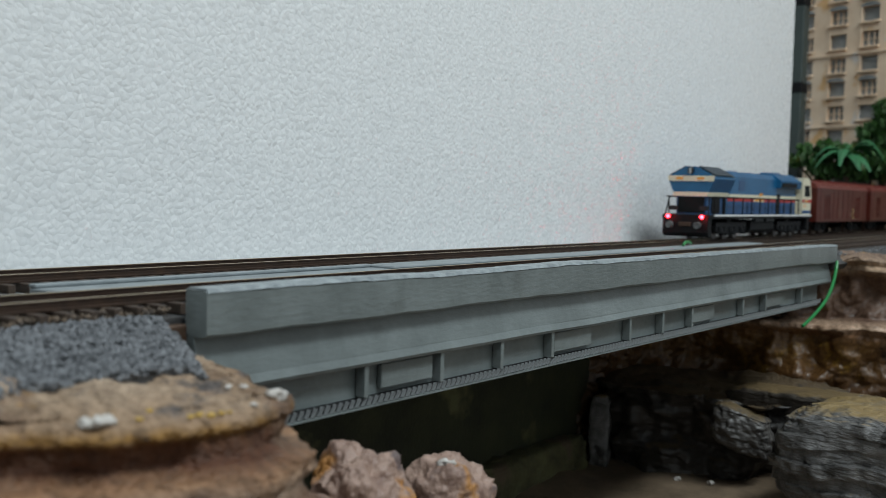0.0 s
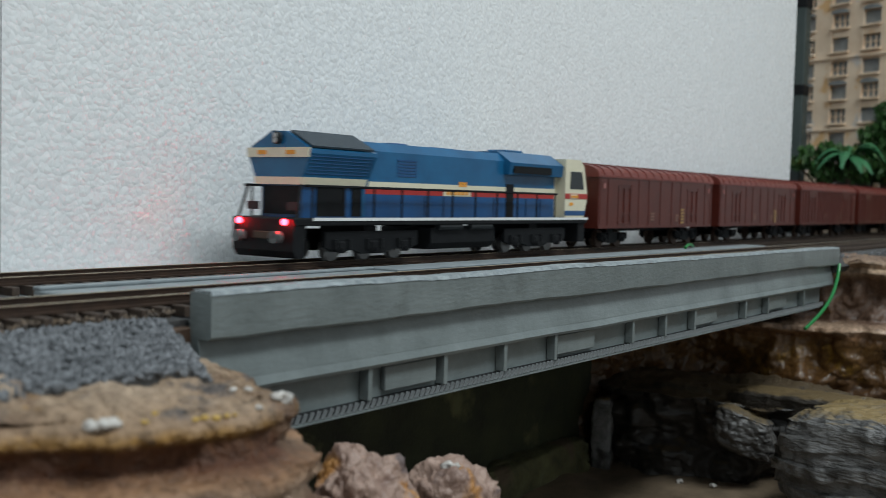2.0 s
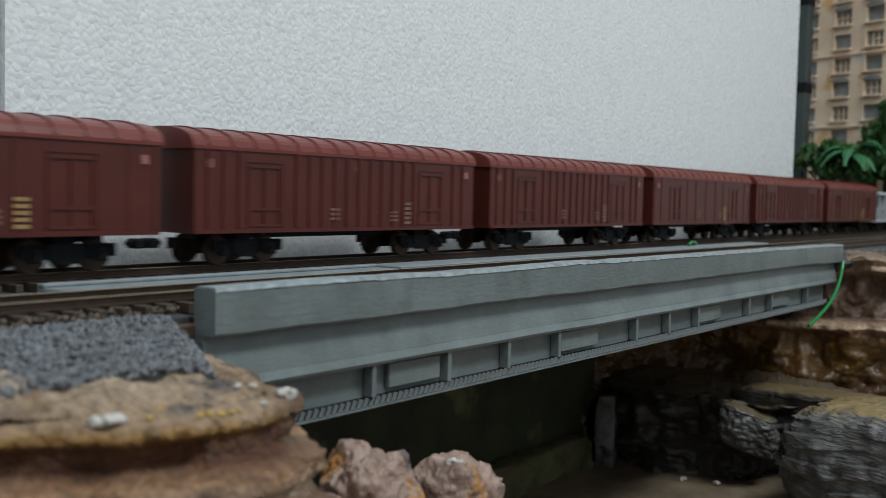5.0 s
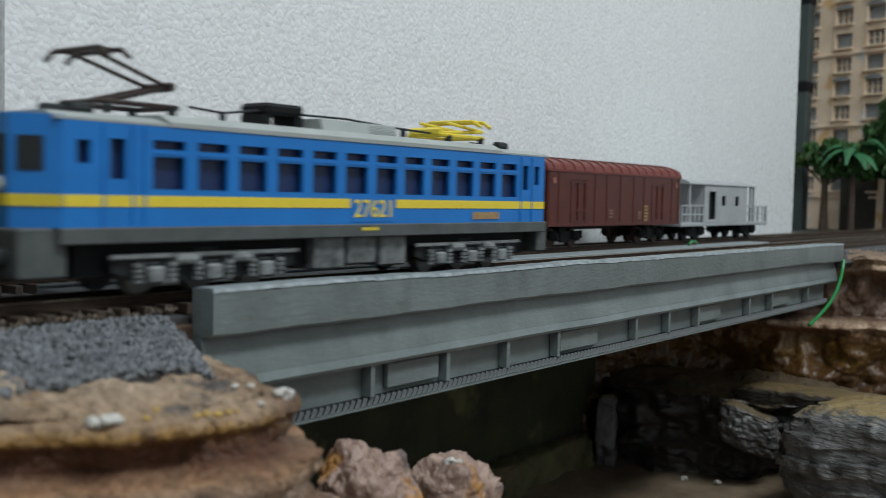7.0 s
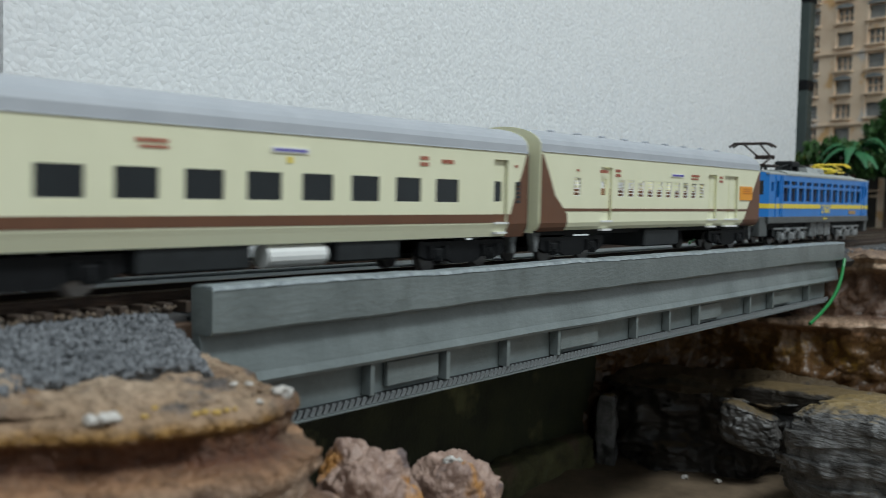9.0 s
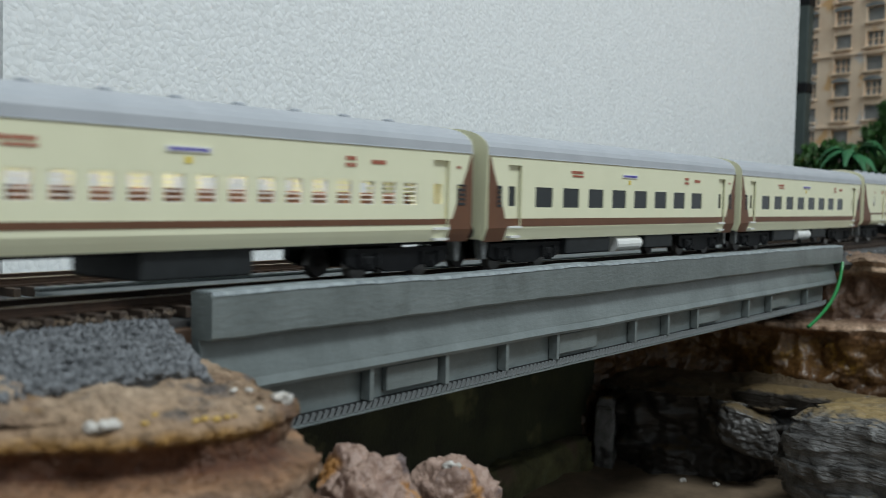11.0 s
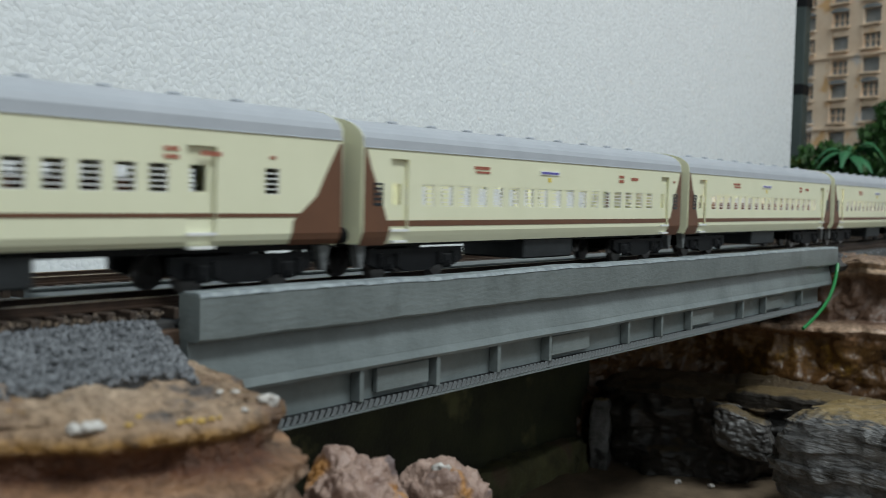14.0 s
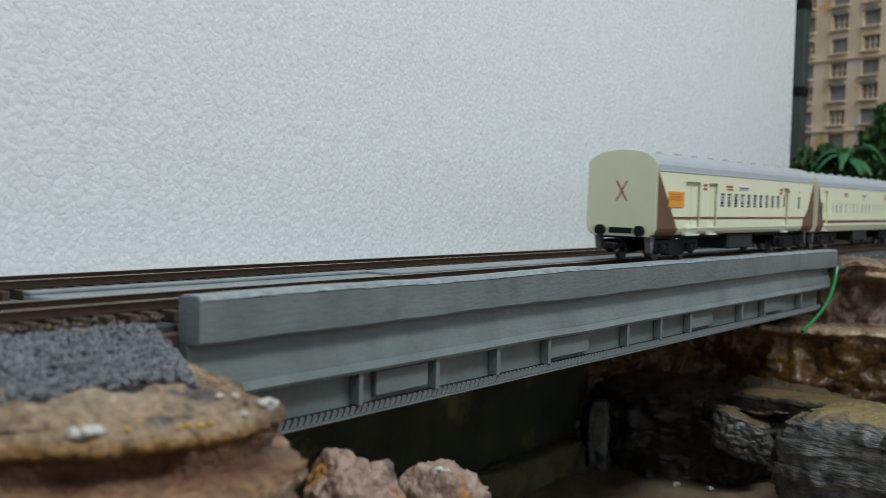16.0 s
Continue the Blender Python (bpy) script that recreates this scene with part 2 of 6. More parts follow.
MUD = mat("brown_canyon_floor", (0.24, 0.175, 0.115), (0.10, 0.070, 0.045), 0.6, scale=35, bump=0.7, fine=350)
WHITE_CHIP = mat("white_chip", (0.62, 0.60, 0.57), (0.36, 0.32, 0.28), 0.6, scale=500)
YELLOW_CRUMB = mat("ochre_crumb", (0.55, 0.36, 0.08), (0.4, 0.25, 0.06), 0.6, scale=500)
WIRE = mat("green_wire", (0.01, 0.22, 0.05), (0.008, 0.17, 0.04), 0.35, bump=0)
TIMBER = mat("brown_timber", (0.10, 0.055, 0.03), (0.05, 0.028, 0.018), 0.6, scale=120, bump=0.4)

CREAM = mat("cream_coach_paint", (0.78, 0.775, 0.565), (0.74, 0.735, 0.53), 0.42, scale=60, bump=0.04)
BROWN = mat("brown_coach_paint", (0.145, 0.062, 0.031), (0.12, 0.052, 0.027), 0.45, scale=80, bump=0.05)
ROOF_GREY = mat("grey_roof_paint", (0.40, 0.42, 0.45), (0.35, 0.37, 0.40), 0.5, scale=70, bump=0.05)
BLACK = mat("black_plastic", (0.009, 0.010, 0.011), (0.005, 0.005, 0.006), 0.6, spec=0.2, scale=300, bump=0.1)
DARK = mat("dark_grey_plastic", (0.024, 0.027, 0.029), (0.014, 0.016, 0.017), 0.55, spec=0.3, scale=300, bump=0.1)
STEEL = mat("wheel_steel", (0.30, 0.29, 0.28), (0.2, 0.19, 0.19), 0.35, 0.8, scale=300, bump=0)
GLASS_D = mat("dark_tinted_window", (0.012, 0.016, 0.018), (0.008, 0.010, 0.012), 0.12, scale=100, bump=0)
WHITE = mat("white_paint", (0.78, 0.78, 0.76), (0.70, 0.70, 0.68), 0.45, scale=200, bump=0.03)
RED_TXT = mat("faded_red_lettering", (0.42, 0.13, 0.08), (0.36, 0.11, 0.07), 0.5, bump=0)
RED = mat("red_paint", (0.42, 0.035, 0.03), (0.36, 0.03, 0.026), 0.45, bump=0.03)
ORANGE = mat("orange_sign", (0.80, 0.33, 0.03), (0.75, 0.30, 0.025), 0.5, bump=0)
SIGN_TXT = mat("faded_sign_lettering", (0.62, 0.22, 0.02), (0.55, 0.20, 0.02), 0.5, bump=0)
BLUE_TXT = mat("blue_lettering", (0.13, 0.11, 0.45), (0.11, 0.10, 0.40), 0.5, bump=0)
SEAT_BROWN = mat("brown_seat", (0.20, 0.085, 0.040), (0.15, 0.062, 0.030), 0.6, bump=0)
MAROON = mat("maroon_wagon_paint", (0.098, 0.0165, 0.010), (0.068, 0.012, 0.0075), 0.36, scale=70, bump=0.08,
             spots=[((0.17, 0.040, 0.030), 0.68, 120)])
# roof maroon, nearly twice as light as the sides
MAROON_ROOF = mat("lighter_maroon_roof", (0.185, 0.036, 0.026), (0.14, 0.027, 0.020), 0.38, scale=60, bump=0.08)
FADED_TXT = mat("faded_pale_lettering", (0.30, 0.17, 0.13), (0.22, 0.11, 0.085), 0.6, scale=900, bump=0)
EMBLEM = mat("faded_pink_emblem", (0.40, 0.19, 0.17), (0.24, 0.07, 0.06), 0.6, scale=900, bump=0)
YEL_TXT = mat("yellowed_lettering", (0.46, 0.30, 0.12), (0.36, 0.21, 0.085), 0.6, bump=0)
DBLUE = mat("mid_blue_loco_paint", (0.009, 0.080, 0.225), (0.006, 0.055, 0.16), 0.33, scale=60, bump=0.04)
DBLUE_TOP = mat("teal_blue_roof_paint", (0.010, 0.120, 0.265), (0.007, 0.080, 0.185), 0.30, scale=60, bump=0.04)
IVORY = mat("ivory_loco_paint", (0.72, 0.67, 0.50), (0.66, 0.61, 0.46), 0.42, bump=0.03)
EBLUE = mat("bright_blue_loco_paint", (0.010, 0.18, 0.55), (0.008, 0.15, 0.48), 0.35, scale=60, bump=0.03)
YELLOW = mat("yellow_paint", (0.78, 0.60, 0.05), (0.72, 0.55, 0.045), 0.4, bump=0.03)
UNDER_GREY = mat("weathered_grey_underframe", (0.22, 0.23, 0.23), (0.05, 0.053, 0.053), 0.55, scale=200, bump=0.3)
SPRING = mat("dusty_grey_running_gear", (0.27, 0.28, 0.28), (0.09, 0.095, 0.095), 0.5, scale=260, bump=0.3)
SOLE = mat("dark_grey_sole_bar", (0.10, 0.108, 0.108), (0.055, 0.06, 0.06), 0.5, scale=120, bump=0.2)
EROOF = mat("light_grey_loco_roof", (0.36, 0.38, 0.37), (0.30, 0.32, 0.31), 0.5, scale=80, bump=0.05)
NAVY = mat("navy_window_grille", (0.012, 0.030, 0.10), (0.008, 0.020, 0.07), 0.3, scale=500, bump=0.2)
PANTO = mat("dark_brown_pantograph_metal", (0.045, 0.026, 0.022), (0.022, 0.013, 0.011), 0.5, 0.3, scale=300)
RUST = mat("rusty_brown_metal", (0.10, 0.055, 0.035), (0.05, 0.028, 0.02), 0.6, 0.3, scale=300)
VAN_GREY = mat("light_grey_van_paint", (0.42, 0.43, 0.44), (0.34, 0.35, 0.36), 0.5, scale=90, bump=0.06)
LAMP_RED = mat("glowing_red_lamp", (1.0, 0.008, 0.014), (1.0, 0.008, 0.014), 0.4, bump=0, glow=85.0)
STRIP_WARM = mat("glowing_warm_strip", (1.0, 0.97, 0.80), (1.0, 0.97, 0.80), 0.4, bump=0, glow=11.0)
STRIP_WHITE = mat("glowing_white_strip", (0.95, 1.0, 1.0), (0.95, 1.0, 1.0), 0.4, bump=0, glow=5.0)
GRILLE_BLUE = mat("dark_blue_grey_grille", (0.022, 0.040, 0.055), (0.012, 0.022, 0.032), 0.5, scale=400, bump=0.4, fine=1500)
LENS = mat("clear_lamp_lens", (0.5, 0.5, 0.48), (0.4, 0.4, 0.4), 0.15, bump=0)
FACADE = mat("weathered_tan_facade", (0.86, 0.69, 0.52), (0.72, 0.53, 0.37), 0.8, scale=28, bump=0.3, fine=300,
             spots=[((0.74, 0.46, 0.22), 0.60, 30), ((0.68, 0.62, 0.57), 0.60, 40)])
WIN_GREY = mat("grey_window_shade", (0.27, 0.285, 0.285), (0.19, 0.20, 0.20), 0.4, scale=120, bump=0)
POLE = mat("dark_green_grey_board", (0.055, 0.075, 0.07), (0.03, 0.042, 0.04), 0.5, scale=25, bump=0.1)
LEAF_D = mat("deep_green_foliage", (0.040, 0.125, 0.018), (0.014, 0.050, 0.008), 0.55, scale=90, bump=0.2, spots=[((0.13, 0.15, 0.02), 0.63, 50)])
LEAF_P = mat("palm_green", (0.04, 0.19, 0.075), (0.02, 0.11, 0.04), 0.5, scale=90, bump=0.1)
BARK = mat("brown_bark", (0.08, 0.05, 0.03), (0.04, 0.025, 0.015), 0.8, scale=150, bump=0.5)
DARK_WALL = mat("dark_stained_base_wall", (0.05, 0.04, 0.028), (0.02, 0.016, 0.012), 0.7, scale=40, bump=0.4)

# ---- mesh helpers ----


def mesh(bm, name, material, smooth=False):
    d = bpy.data.meshes.new(name)
    bmesh.ops.recalc_face_normals(bm, faces=bm.faces)
    bm.to_mesh(d)
    bm.free()
    d.materials.append(material)
    if smooth:
        for p in d.polygons:
            p.use_smooth = True
    return d


def part(name, bm, material, parent, label="", smooth=False):
    ob = new(name, mesh(bm, name, material, smooth))
    ob.parent = parent
    if label:
        tagged(ob, label)
    return ob


def shared(name, data, parent, x=0, y=0, z=0):
    ob = new(name, data)
    ob.parent = parent
    ob.location = (x, y, z)
    return ob


def thing(name, label, category, group="", kind=""):
    ob = new(name)
    ob.empty_display_size = 0.01
    return tagged(ob, label, category, group, kind)


def solid(name, bm, material, label, category, kind="", smooth=False, group=""):
    return tagged(new(name, mesh(bm, name, material, smooth)), label, category, group, kind)


def box(bm, x0, x1, y0, y1, z0, z1, bevel=0.0):
    g = bmesh.ops.create_cube(bm, size=1, matrix=Matrix.Translation(((x0 + x1) / 2, (y0 + y1) / 2, (z0 + z1) / 2))
                              @ Matrix.Diagonal((x1 - x0, y1 - y0, z1 - z0, 1)))
    if bevel:
        es = {e for v in g["verts"] for e in v.link_edges}
        bmesh.ops.bevel(bm, geom=list(es), offset=bevel, segments=1, affect="EDGES")
    return bm


def cyl(bm, p, r, depth, axis="Y", seg=14, r2=None):
    turn = {"X": pose(0, 0, 0, 0, 90), "Y": pose(0, 0, 0, 90), "Z": Matrix()}[axis]
    bmesh.ops.create_cone(bm, cap_ends=True, segments=seg, radius1=r, radius2=r if r2 is None else r2, depth=depth,
                          matrix=Matrix.Translation(p) @ turn)
    return bm


def rod(bm, a, b, r, seg=6):
    a, b = Vector(a), Vector(b)
    d = b - a
    m = Matrix.Translation((a + b) / 2) @ d.to_track_quat("Z", "Y").to_matrix().to_4x4()
    bmesh.ops.create_cone(bm, cap_ends=True, segments=seg, radius1=r, radius2=r, depth=d.length, matrix=m)
    return bm


def prism(bm, prof, x0, x1):
    """A closed (y, z) outline drawn out along X."""
    a = [bm.verts.new((x0, y, z)) for y, z in prof]
    b = [bm.verts.new((x1, y, z)) for y, z in prof]
    n = len(prof)
    for i in range(n):
        bm.faces.new((a[i], a[(i + 1) % n], b[(i + 1) % n], b[i]))
    bm.faces.new(a)
    bm.faces.new(list(reversed(b)))
    return bm


def plate(bm, prof, y0, y1):
    """A closed (x, z) outline drawn out along Y."""
    a = [bm.verts.new((x, y0, z)) for x, z in prof]
    b = [bm.verts.new((x, y1, z)) for x, z in prof]
    n = len(prof)
    for i in range(n):
        bm.faces.new((a[i], a[(i + 1) % n], b[(i + 1) % n], b[i]))
    bm.faces.new(a)
    bm.faces.new(list(reversed(b)))
    return bm


def pierced(bm, x0, x1, z0, z1, y0, y1, holes):
    """A wall panel from y0 to y1 with rectangular holes (xa, xb, za, zb) right through it."""
    xs = sorted({x0, x1, *[h[0] for h in holes], *[h[1] for h in holes]})
    zs = sorted({z0, z1, *[h[2] for h in holes], *[h[3] for h in holes]})
    nx, nz = len(xs) - 1, len(zs) - 1
    full = [[not any(h[0] < (xs[i] + xs[i + 1]) / 2 < h[1] and h[2] < (zs[k] + zs[k + 1]) / 2 < h[3] for h in holes)
             for k in range(nz)] for i in range(nx)]
    vs = {}

    def v(i, s, k):
        if (i, s, k) not in vs:
            vs[i, s, k] = bm.verts.new((xs[i], (y0, y1)[s], zs[k]))
        return vs[i, s, k]

    for i in range(nx):
        for k in range(nz):
            if not full[i][k]:
                continue
            for s in (0, 1):
                bm.faces.new((v(i, s, k), v(i + 1, s, k), v(i + 1, s, k + 1), v(i, s, k + 1)))
            if i == 0 or not full[i - 1][k]:
                bm.faces.new((v(i, 0, k), v(i, 1, k), v(i, 1, k + 1), v(i, 0, k + 1)))
            if i == nx - 1 or not full[i + 1][k]:
                bm.faces.new((v(i + 1, 0, k), v(i + 1, 1, k), v(i + 1, 1, k + 1), v(i + 1, 0, k + 1)))
            if k == 0 or not full[i][k - 1]:
                bm.faces.new((v(i, 0, k), v(i + 1, 0, k), v(i + 1, 1, k), v(i, 1, k)))
            if k == nz - 1 or not full[i][k + 1]:
                bm.faces.new((v(i, 0, k + 1), v(i + 1, 0, k + 1), v(i + 1, 1, k + 1), v(i, 1, k + 1)))
    return bm


def rock(bm, c, size, seed, rough=0.16, strata=0.10, layers=7, cuts=26, boxy=5.0, turn=0.0, freq=2.2, tilt=0.0):
    """A weathered, layered boulder in a box of the given size round c."""
    g = bmesh.ops.create_cube(bm, size=2)
    bmesh.ops.subdivide_edges(bm, edges=list({e for v in g["verts"] for e in v.link_edges}), cuts=cuts, use_grid_fill=True)
    off = Vector((seed * 7.31, seed * 3.17, seed * 1.73))
    rz = Matrix.Rotation(radians(turn), 3, "Z")
    half = Vector(size) / 2
    for v in [v for v in bm.verts if not v.tag]:
        p = v.co.copy()
        k = (abs(p.x) ** boxy + abs(p.y) ** boxy + abs(p.z) ** boxy) ** (1 / boxy)
        p /= k
        q = Vector((p.x * half.x, p.y * half.y, p.z * half.z)) / max(half)
        n = noise.fractal(q * freq + off, 0.9, 2.1, 6)
        lay = math.floor((p.z + 0.12 * noise.noise(q * 1.6 + off)) * layers / 2)
        s = noise.noise(Vector((lay * 5.3 + seed, seed * 2.0, q.x * 0.9 + q.y * 0.9)))
        f = 1 + rough * n + strata * s
        p = Vector((p.x * half.x * f, p.y * half.y * f, p.z * half.z * (1 + 0.5 * rough * n)))
        p = p + Vector((0, 0, 0.25 * rough * min(half) * noise.fractal(q * freq * 4 + off, 0.9, 2.1, 4)))
        p.z += tilt * p.y
        v.co = rz @ p + Vector(c)
        v.tag = True
    return bm


# ---- setting ----
D = 0.0709          # far track's centre line
BX0, BX1 = 0.212, 0.748   # bridge ends

bm = bmesh.new()
prism(bm, [(0.118, -0.16), (0.146, -0.16), (0.146, 0.75), (0.118, 0.75)], 0.2435, 1.0970)
wall_back = solid("wall_back", bm, FOAM, "white polystyrene foam board standing behind the tracks", "wall", "structure")
bm = bmesh.new()
prism(bm, [(0.122, -0.16), (0.150, -0.16), (0.150, 0.75), (0.122, 0.75)], -3.7, 0.2415)
solid("wall_left", bm, FOAM, "next white polystyrene foam board along the tracks", "wall", "structure")

bm = bmesh.new()
box(bm, -5, 5, -4, 4, -0.26, -0.165)
solid("ground", bm, MUD, "dark brown baseboard under the layout", "ground", "structure")


bm = bmesh.new()
prism(bm, [(-0.0215, -0.17), (-0.0215, -0.0052), (0.022, -0.0052), (0.045, -0.0062), (D - 0.022, -0.0052), (0.117, -0.0052), (0.117, -0.17)], -3.7, BX0 + 0.002)
solid("embankment_near", bm, BALLAST_D, "grey ballasted bank carrying both tracks to the bridge", "embankment", "structure")


def shoulder_end(y):
    """Where the ballast shoulder stops short of the bridge, at the cross position y."""
    return 0.2085 + 0.50 * min(0.0, y + 0.022)


def shoulder_height(y):
    return -0.0052 - 0.0068 * max(0.0, -0.020 - y) / 0.036


bm = bmesh.new()
rows = []
for y in (-0.0217, -0.030, -0.038, -0.045, -0.052):
    z = shoulder_height(y) - 0.0004
    rows.append([bm.verts.new(p) for p in ((-3.7, y, z), (0.15, y, z), (shoulder_end(y) - 0.003, y, z), (shoulder_end(y) + 0.010, y, z - 0.0115), (shoulder_end(y) + 0.011, y, -0.17))])
for a, b in zip(rows, rows[1:]):
    for k in range(4):
        bm.faces.new((a[k], a[k + 1], b[k + 1], b[k]))
for r in (rows[0], rows[-1]):
    bm.faces.new([bm.verts.new((-3.7, r[0].co.y, -0.17)), *r])
solid("embankment_shoulder", bm, BALLAST_D, "sloping grey gravel shoulder of the bank", "embankment", "structure")
bm = bmesh.new()
prism(bm, [(-0.030, -0.016), (-0.033, -0.012), (-0.030, -0.0095), (-0.022, -0.0052), (0.6, -0.0052), (0.6, -0.016)], BX1 - 0.002, 3.0)
prism(bm, [(-0.028, -0.17), (-0.028, -0.0165), (0.6, -0.0165), (0.6, -0.17)], 0.80, 3.0)
solid("embankment_far", bm, BALLAST_D, "grey gravel ground beyond the bridge", "embankment", "structure")


def stones(name, n, spot, size, material, label, seed):
    """Loose ballast: n small angular stones; spot(random) gives a place."""
    rnd = random.Random(seed)
    verts, faces = [], []
    for _ in range(n):
        c = Vector(spot(rnd))
        s = size * rnd.uniform(0.55, 1.25)
        m = Euler((rnd.uniform(0, 6), rnd.uniform(0, 6), rnd.uniform(0, 6))).to_matrix()
        k = len(verts)
        for d in ((1, 0, 0), (-1, 0, 0), (0, 1, 0), (0, -1, 0), (0, 0, 1), (0, 0, -1)):
            verts.append(c + m @ (Vector(d) * s * rnd.uniform(0.6, 1.1)))
        faces += [(k + a, k + b, k + e) for a, b, e in ((0, 2, 4), (2, 1, 4), (1, 3, 4), (3, 0, 4), (2, 0, 5), (1, 2, 5), (3, 1, 5), (0, 3, 5))]
    d = bpy.data.meshes.new(name)
    d.from_pydata(verts, [], faces)
    d.materials.append(material)
    return tagged(new(name, d), label, "ballast", kind="stuff")


def near_spot(r):
    y = -0.0165 - 0.036 * r.random()
    x = r.uniform(-0.05, shoulder_end(y) + 0.010)
    over = max(0.0, x - shoulder_end(y) + 0.003)
    return x, y, shoulder_height(y) - 0.85 * over + r.uniform(-0.0007, 0.0007) + 0.0006 * noise.noise(Vector((x * 160, y * 160, 0)))


def between_spot(r):
    return r.uniform(-0.1, 0.205), r.uniform(0.016, 0.056), -0.0052 + r.uniform(-0.0006, 0.0004)


def far_spot(r):
    x = 0.75 + 0.7 * r.random() ** 1.4
    return x, r.uniform(-0.032, 0.115), -0.0052 + r.uniform(-0.0013, -0.0003)


stones("ballast_shoulder", 16500, near_spot, 0.0010, BALLAST, "loose dark grey ballast chips on the bank", 1)
def bed_spot(r):
    return r.uniform(-0.12, 0.212), r.uniform(-0.0185, 0.016), -0.0037 + r.uniform(-0.0008, 0.0006)


stones("ballast_in_track", 3600, bed_spot, 0.0009, DUST_STONE, "dusty brown-grey chips between the sleepers", 7)
stones("ballast_between_tracks", 1500, between_spot, 0.0009, BALLAST, "loose grey ballast chips between the tracks", 2)
stones("ballast_far_bank", 4500, far_spot, 0.0011, BALLAST, "loose grey ballast chips beyond the bridge", 3)


def track(name, y, label):
    tr = thing(name, label, "track", kind="structure")
    tr.location = (0, y, 0)
    for s in (-1, 1):
        yy = s * 0.00825
        bm = bmesh.new()
        prism(bm, [(yy - 0.0012, -0.0026), (yy + 0.0012, -0.0026), (yy + 0.0012, -0.0022), (yy + 0.0003, -0.0019), (yy + 0.0003, -0.0008),
                   (yy + 0.0005, -0.0006), (yy + 0.0005, -0.00012), (yy - 0.0005, -0.00012), (yy - 0.0005, -0.0006), (yy - 0.0003, -0.0008),
                   (yy - 0.0003, -0.0019), (yy - 0.0012, -0.0022)], -3.6, 2.9)
        rail = part("rail", bm, RAIL, tr, "rust-brown rail")
        bm = bmesh.new()
        prism(bm, [(yy - 0.00042, -0.00012), (yy + 0.00042, -0.00012), (yy + 0.0003, 0.0), (yy - 0.0003, 0.0)], -3.6, 2.9)
        part("rail_head", bm, RAILTOP, rail, "worn shiny rail head")
    bm = bmesh.new()
    box(bm, -0.00125, 0.00125, -0.015, 0.015, -0.0056, -0.0026, 0.0002)
    d = mesh(bm, "sleeper", SLEEPER)
    for i in range(230):
        shared("sleeper", d, tr, -0.25 + i * 0.0068)
    return tr


track("track_near", 0.0, "rusty model rails on dark sleepers across the bridge")
track("track_far", D, "rusty model rails on dark sleepers beside the foam wall")


